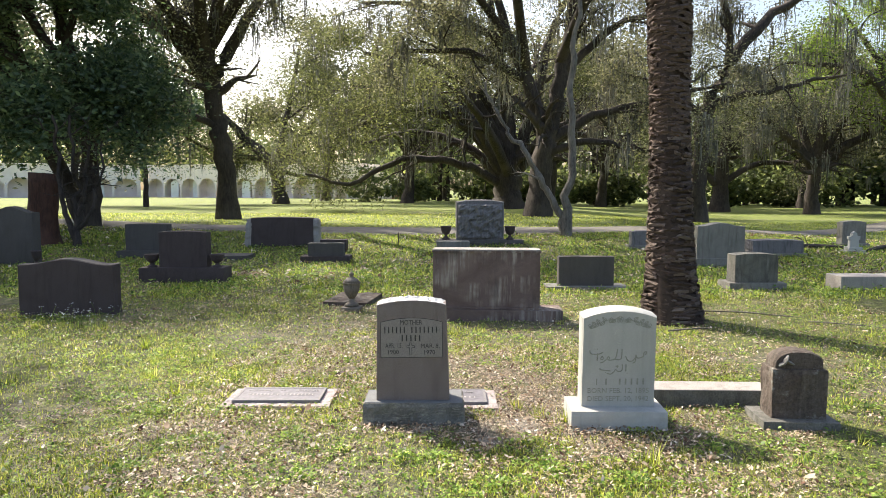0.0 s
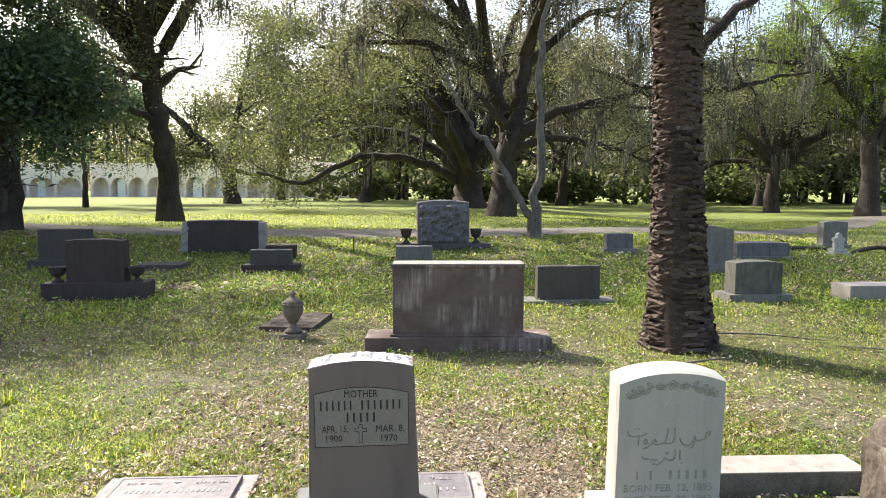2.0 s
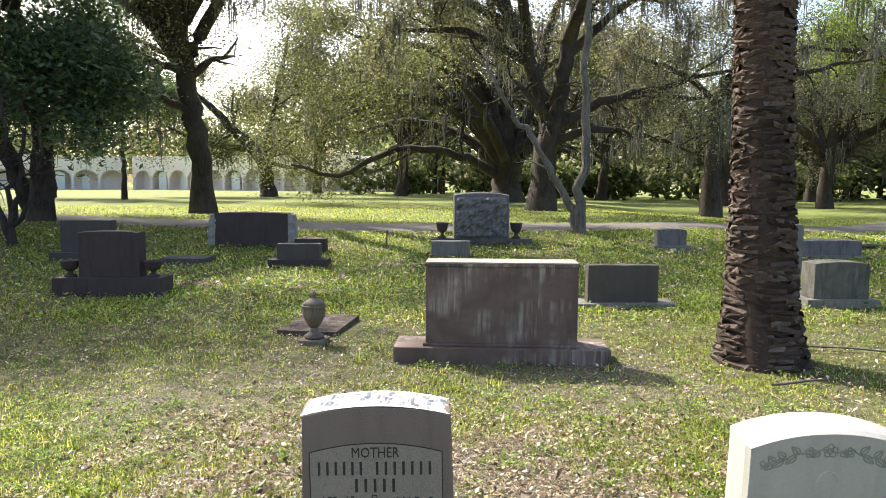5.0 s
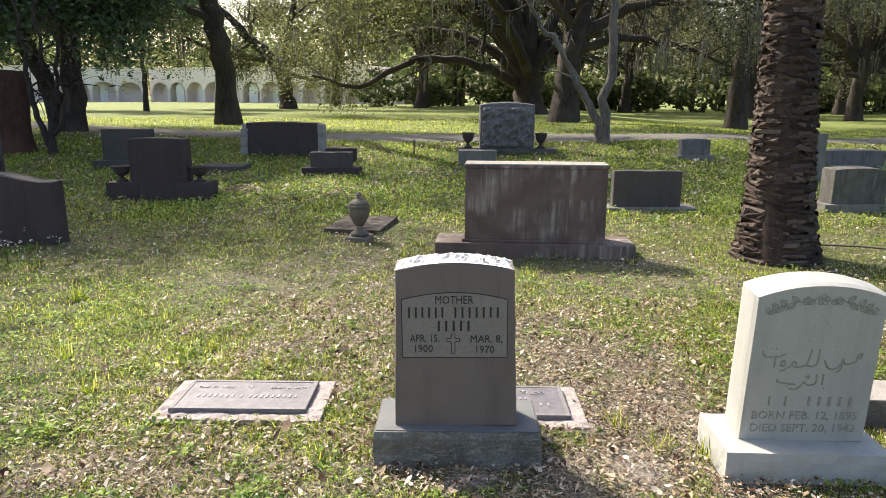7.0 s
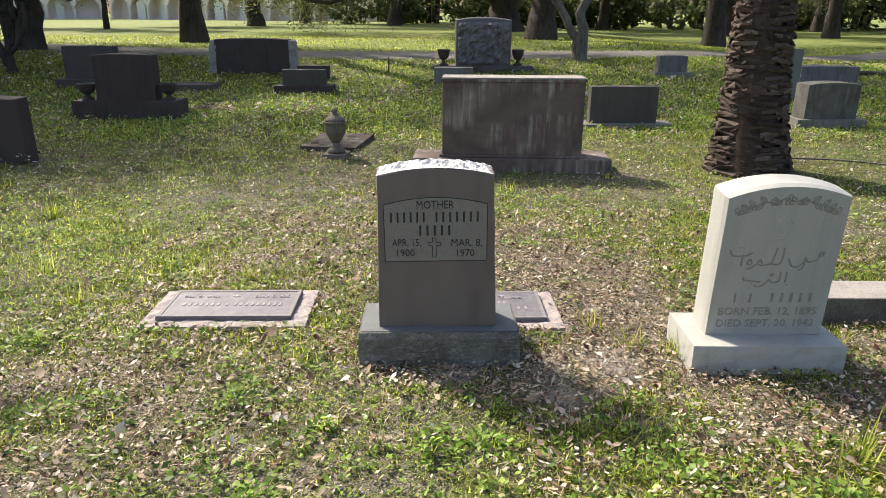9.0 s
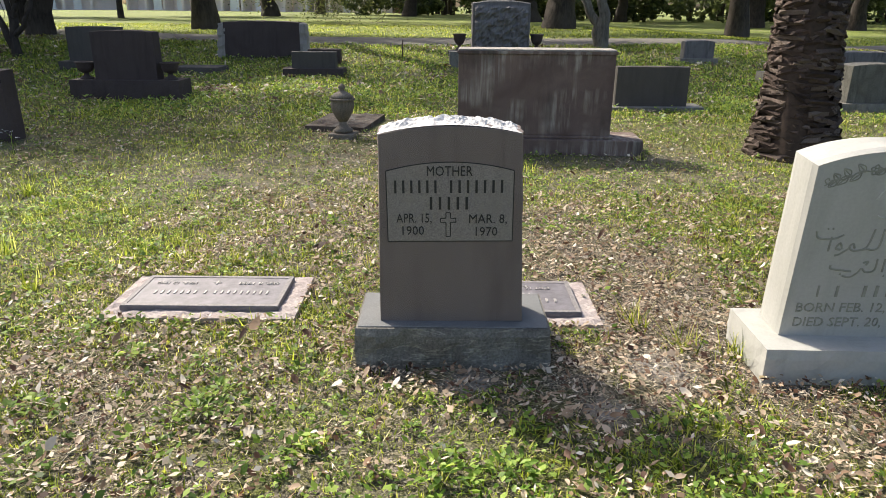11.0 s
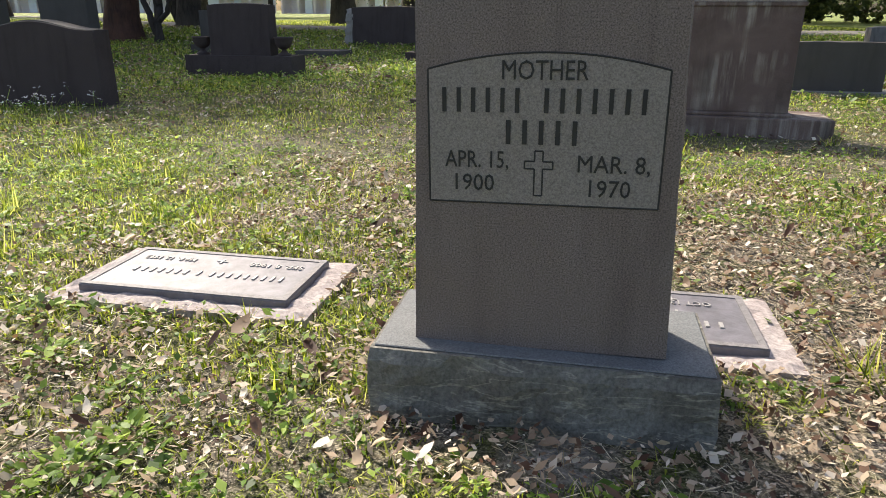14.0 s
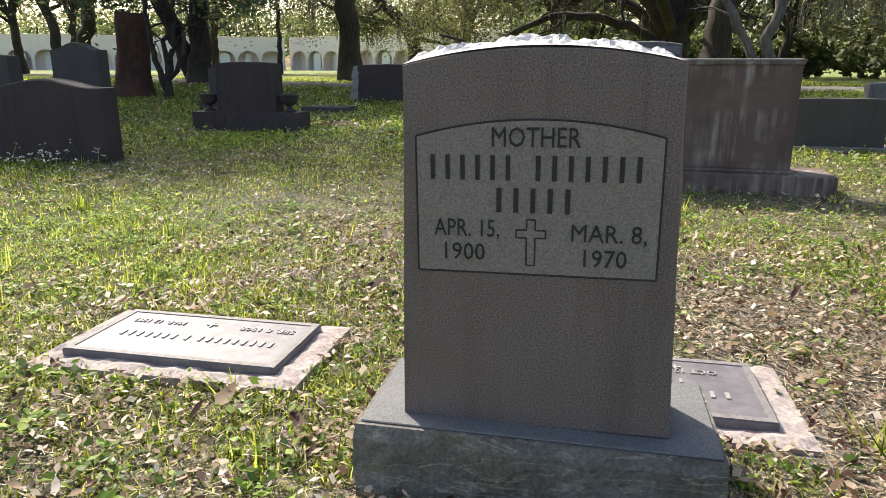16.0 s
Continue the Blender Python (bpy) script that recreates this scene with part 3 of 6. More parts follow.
def headstone_grey():
    top = thing("headstone", "grey granite headstone with pale lettered panel and rough top whitened as if sunlit", "headstone", pose(0, 0, 0))
    part("base", rough_box(-0.306, 0.327, -0.036, 0.255, -0.02, 0.137, 0.022, 0.010, "front sides", 3), M_A_ROCK, top, "rock-pitched granite base with smooth top")
    part("base_top", box(bmesh.new(), -0.300, 0.321, -0.028, 0.25, 0.137, 0.141, 0.002, 1), M_A_BASE, top, "smooth grey base ledge")
    tilt = pose(0, 0.016, 0.141, 1.2, -0.7, 0)
    body = extrude([(x * (1.044 - 0.068 * z / 0.62) + 0.005 - 0.003 * z / 0.62, z) for x, z in curve_outline(0.452, 0.623, 0.650)], 0.145, 6, 0.004, 4)
    die = part("die", body, M_A, top, "sawn grey granite upright", tilt)
    # rough crown
    bm = bmesh.new()
    nx, ny = 46, 12
    g = []
    for i in range(nx + 1):
        s = -1 + 2 * i / nx
        row = []
        for j in range(ny + 1):
            f = j / ny
            q = Vector((s * 4.5, f * 2.4, 3.3))
            h = 0.623 + 0.027 * (1 - s * s)
            edge = min(1, f * 4, (1 - f) * 4) * min(1, (1 - abs(s)) * 9)
            h += edge * (0.009 + 0.011 * noise.noise(q * 2) + 0.008 * noise.noise(q * 5)) - 0.001
            row.append(bm.verts.new((s * 0.2195 + 0.002, 0.003 + 0.139 * f, h)))
        g.append(row)
    for i in range(nx):
        for j in range(ny):
            bm.faces.new((g[i][j], g[i + 1][j], g[i + 1][j + 1], g[i][j + 1]))
    # sunlight on the chipped top is carried by its whitened colour
    part("rough_top", bm, M_A_TOP, die, "chipped rock top, coloured near white as if sunlit")
    # sanded panel with a groove round it; heights are above the die's foot
    p0, p1, p2, w = 0.282, 0.510, 0.537, 0.392
    out = [(-w / 2, p0), (w / 2, p0)] + [(w / 2 * (1 - 2 * k / 20), p1 + (p2 - p1) * (1 - (1 - 2 * k / 20) ** 2)) for k in range(21)]
    bm = bmesh.new()
    bm.faces.new([bm.verts.new((x, -0.0012, z)) for x, z in out])
    bm.normal_update()
    for f in bm.faces:
        if f.normal.y > 0:
            f.normal_flip()
    part("panel", bm, M_PANEL, die, "paler sanded panel", pose(0.002, 0, 0))
    ring = out + [out[0]]
    part("panel_groove", strokes([[ring[i], ring[i + 1]] for i in range(len(ring) - 1)], 0.0016), M_INK, die, "dark cut groove", pose(0.002, -0.0012, 0))
    ink = lambda data, x, z, n="letter": lettering(n, data, die, M_INK, FACE(x, -0.002, z), "dark cut letters")
    ink(words("MOTHER", 0.045, 0.0008, 0.140), 0.0, 0.494)
    ink(bars([6], 0.056, 0.148, 0.0008), -0.103, 0.440, "lettering_bar")
    ink(bars([7], 0.056, 0.182, 0.0008), 0.085, 0.440, "lettering_bar")
    ink(bars([5], 0.056, 0.138, 0.0008), 0.0, 0.387, "lettering_bar")
    ink(words("APR. 15,", 0.042, 0.0008, 0.110), -0.110, 0.345)
    ink(words("1900", 0.042, 0.0008, 0.068), -0.117, 0.304)
    ink(words("MAR. 8,", 0.042, 0.0008, 0.118), 0.120, 0.342)
    ink(words("1970", 0.042, 0.0008, 0.068), 0.113, 0.300)
    a, b, c, d, e = 0.007, 0.024, 0.298, 0.376, 0.345
    cross = [(-a, c), (-a, e), (-b, e), (-b, e + 0.013), (-a, e + 0.013), (-a, d), (a, d), (a, e + 0.013), (b, e + 0.013), (b, e), (a, e), (a, c), (-a, c)]
    part("cross", strokes([[cross[i], cross[i + 1]] for i in range(12)], 0.0014), M_INK, die, "small cut cross outline", pose(-0.004, -0.0012, 0))
    bm = bmesh.new()
    box(bm, -0.212, 0.228, 0.022, 0.03, 0.141, 0.144, 0)
    part("mortar", bm, M_TOMB_CAP, top, "pale mortar line")


def headstone_marble():
    top = thing("headstone", "white marble headstone with carved flowers and script", "headstone", pose(1.290, 0.032, 0, 0, 0, -1.5))
    part("base", rough_box(-0.287, 0.308, -0.150, 0.165, -0.02, 0.111, 0.03, 0.004, "front sides", 8), M_I, top, "white marble base")
    tilt = pose(0.021, -0.045, 0.110, 5.5, -0.9, 0)
    die = part("die", extrude(curve_outline(0.463, 0.588, 0.636, 30), 0.15, 6, 0.0012, 4, 0.007), M_I, top, "smooth white marble upright", tilt)
    cut = lambda data, x, z, n="letter": lettering(n, data, die, M_I_INK, FACE(x, -0.001, z), "cut grey letters")
    cut(words("BORN FEB. 12, 1895", 0.048, 0.001, 0.385), 0.0, 0.094)
    cut(words("DIED SEPT. 20, 1942", 0.048, 0.001, 0.385), 0.0, 0.040)
    cut(bars([1], 0.055, 0.022, 0.001), -0.135, 0.150, "lettering_bar")
    cut(bars([1], 0.055, 0.03, 0.001), -0.075, 0.150, "lettering_bar")
    cut(bars([5], 0.055, 0.185, 0.001), 0.085, 0.150, "lettering_bar")
    script = [[(0.165, 0.345), (0.17, 0.365), (0.155, 0.36), (0.15, 0.335), (0.115, 0.325), (0.105, 0.345), (0.10, 0.325), (0.08, 0.305), (0.055, 0.31), (0.04, 0.34)],
              [(0.105, 0.325), (0.10, 0.30), (0.085, 0.29)], [(0.018, 0.385), (0.015, 0.33), (0.0, 0.315), (-0.02, 0.318)], [(-0.01, 0.385), (-0.02, 0.33), (-0.035, 0.315)],
              [(-0.02, 0.318), (-0.06, 0.312), (-0.075, 0.325), (-0.065, 0.335), (-0.058, 0.32)], [(-0.075, 0.32), (-0.10, 0.30), (-0.115, 0.295)], [(-0.095, 0.318), (-0.105, 0.338), (-0.115, 0.32), (-0.10, 0.315)],
              [(-0.135, 0.36), (-0.137, 0.31)], [(-0.10, 0.365), (-0.13, 0.352), (-0.175, 0.355), (-0.185, 0.378)], [(-0.14, 0.385), (-0.135, 0.386)], [(-0.155, 0.385), (-0.15, 0.386)],
              [(0.045, 0.285), (0.045, 0.238)], [(0.022, 0.285), (0.02, 0.245), (-0.005, 0.238), (-0.02, 0.25), (-0.03, 0.236), (-0.05, 0.22), (-0.075, 0.225)], [(-0.02, 0.27), (-0.005, 0.275), (-0.01, 0.262)],
              [(-0.05, 0.24), (-0.085, 0.245), (-0.115, 0.25), (-0.118, 0.262)], [(-0.085, 0.232), (-0.08, 0.232)], [(0.05, 0.225), (0.055, 0.225)]]
    part("script", strokes(script, 0.0035), M_I_INK, die, "flowing script cut in the marble", pose(0, -0.0006, 0))
    # garland under the arch: a vine with pointed leaves and three flowers
    arc = lambda x: 0.578 - 0.052 * (x / 0.19) ** 2
    paths = [[(-0.195 + 0.39 * k / 24, arc(-0.195 + 0.39 * k / 24) + 0.005 * math.sin(k * 1.3)) for k in range(25)]]

    def leaf_loop(x, z, a, ln, wd):
        tx, tz, nx, nz = math.cos(a), math.sin(a), -math.sin(a), math.cos(a)
        at = lambda f, g: (x + tx * ln * f + nx * wd * g, z + tz * ln * f + nz * wd * g)
        return [[at(0, 0), at(0.35, 1), at(0.7, 0.7), at(1, 0), at(0.7, -0.7), at(0.35, -1), at(0, 0)], [at(0.1, 0), at(0.85, 0)]]

    def flower(x, z, r):
        for q in range(5):
            a = q * 2 * math.pi / 5 + 0.3
            paths.extend(leaf_loop(x + 0.3 * r * math.cos(a), z + 0.3 * r * math.sin(a), a, r * 0.8, r * 0.42)[:1])

    flower(0.0, arc(0), 0.020)
    flower(-0.055, arc(0.055) - 0.001, 0.015)
    flower(0.055, arc(0.055) - 0.001, 0.015)
    for sgn in (-1, 1):
        for x, up, ln in ((0.03, -1, 0.02), (0.085, 1, 0.026), (0.095, -1, 0.030), (0.125, 1, 0.024), (0.13, -1, 0.030), (0.155, 1, 0.02), (0.162, -1, 0.022)):
            a = up * 0.75
            paths.extend(leaf_loop(sgn * x, arc(x), a if sgn > 0 else math.pi - a, ln * 1.3, 0.0095))
        paths.append([(sgn * 0.17, 0.537), (sgn * 0.186, 0.53), (sgn * 0.196, 0.54), (sgn * 0.188, 0.548), (sgn * 0.183, 0.541)])
    part("garland", strokes(paths, 0.0021), M_I_INK, die, "carved flower garland", pose(0, -0.0006, 0))
    for name, angles in (("medallion", (0.3, 1.0, 1.57, 2.2, 2.9)), ("medallion", (-1.0, -1.57, -2.1))):
        part(name, strokes([[(0.032 * math.cos(a), 0.468 + 0.046 * math.sin(a)) for a in angles]], 0.003), M_I_REL, die, "faint worn disc edge", pose(0, -0.0006, 0))


def flat_marker(x, y, w, d, label, write):
    top = thing("grave_marker", label, "grave marker", pose(x, y, 0), "flat bronze markers")
    part("pad", rough_box(-w / 2 - 0.065, w / 2 + 0.07, -d / 2 - 0.055, d / 2 + 0.05, -0.03, 0.007, 0.03, 0.007, "front sides back top", 5), M_PAD, top, "rough pinkish granite surround")
    plate = part("plaque", box(bmesh.new(), -w / 2, w / 2, -d / 2, d / 2, 0.005, 0.030, 0.004), M_BRONZE, top, "aged bronze plaque")
    bm = bmesh.new()
    for a, b, c, e in ((-1, 1, -1, -1), (-1, 1, 1, 1), (-1, -1, -1, 1), (1, 1, -1, 1)):
        i = 0.012
        cut = -0.0095 if a == b else 0.009
        box(bm, a * (w / 2 - i) - 0.009, b * (w / 2 - i) + 0.009, c * (d / 2 - i) - cut, e * (d / 2 - i) + cut, 0.0295, 0.0325, 0)
    part("rim", bm, M_BRONZE_EDGE, plate, "worn bronze border")
    write(lambda data, px, py, n="letter": lettering(n, data, plate, M_BRONZE_TXT, pose(px, py, 0.0315, 0, 0, 180), "raised bronze letters"), plate)


def write_left(put, plate):
    put(bars([9], 0.042, 0.235, 0.002), 0.125, -0.005, "lettering_bar")
    put(bars([1], 0.042, 0.024, 0.002), -0.02, -0.005, "lettering_bar")
    put(bars([7], 0.042, 0.185, 0.002), -0.14, -0.005, "lettering_bar")
    put(words("SEP. 8 1908", 0.034, 0.002, 0.165), 0.175, 0.085)
    put(words("MAR. 12 1992", 0.034, 0.002, 0.165), -0.165, 0.085)
    put(words("+", 0.07, 0.002), 0.0, 0.105, "cross")


def write_right(put, plate):
    put(bars([6], 0.042, 0.20, 0.002), 0.135, -0.03, "lettering_bar")
    put(bars([6], 0.042, 0.20, 0.002), -0.125, -0.03, "lettering_bar")
    put(bars([3], 0.028, 0.07, 0.002), 0.10, 0.025, "lettering_bar")
    put(words("OCT 12", 0.032, 0.002, 0.10), 0.165, 0.085)
    put(words("OCT 12", 0.032, 0.002, 0.10), -0.165, 0.085)
    put(words("+", 0.06, 0.002), 0.12, 0.115, "cross")


def small_dark_stone():
    top = thing("headstone", "small blackened headstone with broken top on pale base", "headstone", pose(2.445, 0.02, 0, 0, 0, -4))
    part("base", rough_box(-0.238, 0.225, -0.155, 0.165, -0.03, 0.05, 0.03, 0.006, "front sides", 9), M_MOSSY, top, "thin grey base slab")
    die = part("die", rough_box(-0.165, 0.170, -0.075, 0.105, 0.046, 0.362, 0.025, 0.007, "front sides top", 11), M_BLACKENED, top, "blackened weathered upright")
    dome = [(x, z) for x, z in ((0.154 * math.cos(math.pi * (1 - k / 20)), 0.018 + 0.105 * math.sin(math.pi * k / 20) ** 0.8) for k in range(21))]
    part("dome", extrude([(-0.154, 0.0)] + dome + [(0.154, 0.0)], 0.15, 7, 0.008, 17, 0.008), M_BLACKENED, die, "worn rounded head", pose(0.002, -0.06, 0.355))
    # broken pale relief on the head
    for x, z, turn, wide, high in ((-0.085, 0.422, 28, 0.012, 0.036), (-0.06, 0.408, -55, 0.009, 0.03), (-0.11, 0.395, 60, 0.009, 0.022)):
        bm = bmesh.new()
        bmesh.ops.create_icosphere(bm, subdivisions=2, radius=1.0, matrix=Matrix.Diagonal((wide, 0.022, high, 1)))
        for v in bm.verts:
            v.co += Vector((noise.noise(v.co * 60), noise.noise(v.co * 60 + Vector((9, 0, 0))), noise.noise(v.co * 60 + Vector((0, 9, 0))))) * 0.006
        part("relief", bm, M_GREY, die, "pale broken carving", pose(x, -0.066, z, 0, turn, 0))


def kerb():
    top = thing("grave_kerb", "low grey stone kerb lying in the grass", "grave kerb", pose(2.0, 0.44, 0, 0, 0, -1.5))
    # sun on the top is put into the colours: darker block, paler ledge
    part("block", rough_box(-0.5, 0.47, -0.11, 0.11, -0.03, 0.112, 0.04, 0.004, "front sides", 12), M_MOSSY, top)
    part("ledge", box(bmesh.new(), -0.498, 0.468, -0.107, 0.108, 0.112, 0.117, 0.002, 1), M_TOMB_CAP, top, "smooth ledge coloured pale as if sunlit")


headstone_grey()
headstone_marble()
flat_marker(-0.962, 0.512, 0.612, 0.312, "bronze plaque on a rough pinkish stone pad", write_left)
flat_marker(0.20, 0.482, 0.612, 0.312, "bronze plaque on a pad behind the grey headstone", write_right)
small_dark_stone()
kerb()


# ---- graves behind ----
def family_tomb():
    top = thing("tomb_monument", "wide brown-grey monument with pale streaks and capped top", "monument", pose(0.69, 3.45, 0, 0, 0, -3.5))
    part("base", box(bmesh.new(), -0.87, 0.87, -0.06, 0.36, -0.03, 0.125, 0.012), M_TOMB, top, "long low plinth")
    part("moulding", box(bmesh.new(), -0.635, 0.635, -0.015, 0.30, 0.125, 0.15, 0.01), M_TOMB, top)
    part("die", box(bmesh.new(), -0.61, 0.61, 0.0, 0.27, 0.15, 0.775, 0.006), M_TOMB, top, "streaked weathered face")
    part("cap", box(bmesh.new(), -0.62, 0.62, -0.012, 0.282, 0.775, 0.799, 0.005), M_TOMB, top, "moulded cap of the same brown stone")
    part("cap_top", box(bmesh.new(), -0.612, 0.612, -0.006, 0.276, 0.799, 0.812, 0.005), M_TOMB_CAP, top, "pale worn upper edge")


def footed(name, label, x, y, w, d, h, outline, mat, base=None, base_mat=None, turn=0.0, rough=0.0, group="", lean=0.0, seed=3):
    """An upright stone, with a base where it has one: base = width, depth, height."""
    z = float(ground_z(np.float64(x), np.float64(y)))
    top = thing(name, label, "headstone", pose(x, y, z, 0, 0, turn), group)
    z0 = -0.05
    if base:
        part("base", rough_box(-base[0] / 2, base[0] / 2, -base[1] / 2, base[1] / 2, -0.06, base[2], 0.07, 0.006, "front sides", seed), base_mat or mat, top)
        z0 = base[2] - 0.002
    o = [(px, pz * (h - z0)) for px, pz in outline(w)]
    part("die", extrude(o, d, 6, rough, seed, 0.008), mat, top, "", pose(0, -d / 2, z0, lean, 0, 0))
    return top


flat_o = lambda w: curve_outline(w, 0.985, 1.0)
arch_o = lambda w: curve_outline(w, 0.93, 1.0)
serp_o = lambda w: serp_outline(w, 0.90, 1.0)


def bowl_urn(name, label, x, y, z, r, h, mat, parent_kind="urn", lid=False, group=""):
    top = thing(name, label, "urn", pose(x, y, z), group)
    part("foot", lathe([(r * 0.75, -0.01), (r * 0.75, h * 0.10), (r * 0.45, h * 0.16), (r * 0.28, h * 0.26), (r * 0.3, h * 0.36)]), mat, top)
    part("bowl", lathe([(r * 0.3, h * 0.34), (r * 0.75, h * 0.48), (r * 1.0, h * 0.72), (r * 0.98, h * 0.86), (r * 1.12, h * 0.93), (r * 1.12, h), (r * 0.9, h), (r * 0.8, h * 0.9)]), mat, top)
    return top


def lidded_urn():
    top = thing("urn", "brown stone garden urn with finial lid on square foot", "urn", pose(-0.935, 4.10, 0, 0, 0, -8))
    part("foot", box(bmesh.new(), -0.115, 0.115, -0.115, 0.115, -0.02, 0.045, 0.01), M_URN, top, "square mossy foot")
    part("stem", lathe([(0.085, 0.05), (0.09, 0.07), (0.06, 0.09), (0.035, 0.12), (0.04, 0.15)]), M_URN, top)
    part("bowl", lathe([(0.04, 0.145), (0.065, 0.18), (0.095, 0.24), (0.105, 0.30), (0.098, 0.325), (0.112, 0.335), (0.112, 0.35)]), M_URN, top, "rounded weathered bowl")
    part("lid", lathe([(0.10, 0.35), (0.092, 0.372), (0.065, 0.392), (0.05, 0.40), (0.028, 0.41), (0.022, 0.425), (0.034, 0.44), (0.02, 0.462), (0.006, 0.475)]), M_URN, top, "domed lid with finial")
    slab = thing("grave_slab", "thick dark stone slab tilted in the grass", "grave slab", pose(-1.0, 4.78, 0.0, 0, 0, -8))
    part("slab", rough_box(-0.29, 0.29, -0.42, 0.42, -0.03, 0.05, 0.06, 0.012, "front sides top", 6), M_BLACKENED, slab)


family_tomb()
lidded_urn()
# wide dark stones under the trees
footed("headstone", "broad black granite headstone with a gently curved top", -4.28, 3.85, 1.14, 0.19, 0.66, serp_o, M_DARK, rough=0.004)
black = bpy.data.objects["headstone.003"]
rim = [(x, z * 0.71 - 0.05) for x, z in serp_outline(1.14, 0.90, 1.0)][6:35]
bm = bmesh.new()
for (xa, za), (xb, zb) in zip(rim, rim[1:]):
    quad = [bm.verts.new(p) for p in ((xa, -0.093, za - 0.016), (xb, -0.093, zb - 0.016), (xb, -0.080, zb + 0.004), (xa, -0.080, za + 0.004))]
    bm.faces.new(quad)
    bm.faces.new([bm.verts.new(p) for p in ((xa, -0.080, za + 0.004), (xb, -0.080, zb + 0.004), (xb, 0.09, zb + 0.006), (xa, 0.09, za + 0.006))])
bmesh.ops.remove_doubles(bm, verts=bm.verts, dist=0.0005)
bmesh.ops.recalc_face_normals(bm, faces=bm.faces)
part("rim", bm, M_SLATE, black, "paler pitched upper edge")
footed("headstone", "dark granite headstone between two bowl urns", -4.0, 6.78, 0.78, 0.22, 0.82, lambda w: curve_outline(w, 0.965, 1.0), M_DARK, (1.36, 0.42, 0.23), M_DARK)
bowl_urn("urn", "dark stone bowl urn on the headstone's base", -4.53, 6.74, 0.23, 0.105, 0.21, M_DARK, group="pair of bowl urns")
bowl_urn("urn", "dark stone bowl urn on the headstone's base", -3.47, 6.74, 0.23, 0.105, 0.21, M_DARK, group="pair of bowl urns")
footed("headstone", "plain grey headstone behind the urns", -6.2, 10.5, 0.92, 0.25, 0.72, flat_o, M_SLATE, (1.2, 0.5, 0.14))
wide = footed("headstone", "wide black headstone with pale rock ends", -3.72, 12.45, 1.52, 0.42, 0.70, lambda w: curve_outline(w, 0.965, 1.0), M_DARK, None, None, 2.0, 0.01)
for sgn in (-1, 1):
    part("rough_end", rough_box(-0.075, 0.075, -0.19, 0.19, -0.05, 0.64, 0.05, 0.02, "front sides top", 5 + sgn), M_TOMB_CAP, wide, "paler rock-pitched end", pose(sgn * 0.83, 0, 0, 0, -sgn * 4, 0))
footed("headstone", "low dark block on a wider base", -2.22, 9.8, 0.74, 0.25, 0.385, flat_o, M_SLATE, (1.0, 0.45, 0.12), M_DARK)
footed("headstone", "small low dark block", -2.35, 11.6, 0.62, 0.3, 0.26, flat_o, M_DARK)
footed("headstone", "tall grey headstone with rounded top", -8.3, 9.2, 0.9, 0.26, 1.15, serp_o, M_SLATE)
footed("headstone", "grey headstone at the edge of the trees", -8.3, 7.4, 0.8, 0.25, 0.92, flat_o, M_SLATE)
bowl_urn("urn", "small dark urn beside the headstone", -7.7, 8.9, 0.0, 0.09, 0.30, M_DARK)
slab = thing("grave_slab", "flat grey slab in the grass", "grave slab", pose(-4.3, 10.2, float(ground_z(-4.3, 10.2))))
part("slab", rough_box(-0.4, 0.4, -0.3, 0.3, -0.03, 0.09, 0.08, 0.006, "front sides", 2), M_SLATE, slab)


def rock_stone():
    z = float(ground_z(1.1, 12.9))
    top = thing("headstone", "tall rock-faced grey headstone between two urns", "headstone", pose(1.1, 12.9, z))
    part("base", rough_box(-1.07, 1.1, -0.28, 0.28, -0.05, 0.10, 0.07, 0.02, "front sides", 4), M_SLATE, top)
    die = part("die", extrude(curve_outline(1.2, 0.94, 1.0), 0.32, 6, 0.02, 7, 0.02), M_ROUGH, top, "rock-faced upright", pose(0.02, -0.16, 0.098) @ Matrix.Diagonal((1, 1, 1, 1)))
    bm = rough_box(-0.54, 0.54, -0.05, 0.02, 0.06, 0.90, 0.045, 0.05, "front", 14)
    part("rock_face", bm, M_ROUGH, die, "chiselled rock face", pose(0, -0.0, 0))
    for x in (0.27, 1.88):
        bowl_urn("urn", "dark urn on the rock-faced stone's base", x, 12.82, z + 0.10, 0.125, 0.34, M_DARK, group="urns by the rock-faced stone")


rock_stone()
footed("headstone", "low pale grey block", 0.42, 11.0, 0.74, 0.3, 0.30, flat_o, M_GREY)
footed("headstone", "blue-grey headstone on a thin slab", 2.38, 6.12, 0.85, 0.16, 0.485, lambda w: curve_outline(w, 0.985, 1.0), M_SLATE, (1.22, 0.42, 0.035), M_GREY)
footed("headstone", "weathered grey headstone with pale sides on a base", 4.92, 6.08, 0.66, 0.30, 0.545, arch_o, M_MOSSY, (0.86, 0.44, 0.10), M_GREY)
footed("headstone", "low pale stone block", 6.98, 6.2, 1.5, 0.42, 0.19, flat_o, M_TOMB_CAP)
footed("headstone", "large greenish grey headstone on a wide base", 5.6, 9.1, 0.94, 0.34, 0.86, serp_o, M_GREY, (1.15, 0.5, 0.17), M_GREY)
footed("headstone", "low rock-topped grey stone", 7.68, 11.1, 1.15, 0.45, 0.34, arch_o, M_ROUGH, (1.25, 0.6, 0.05), M_GREY, rough=0.02)
footed("headstone", "small low grey stone", 7.35, 13.0, 0.6, 0.3, 0.42, flat_o, M_GREY)
footed("headstone", "small rock-faced headstone on a base", 5.0, 12.1, 0.6, 0.25, 0.42, arch_o, M_ROUGH, (0.74, 0.4, 0.08), M_GREY, rough=0.012)
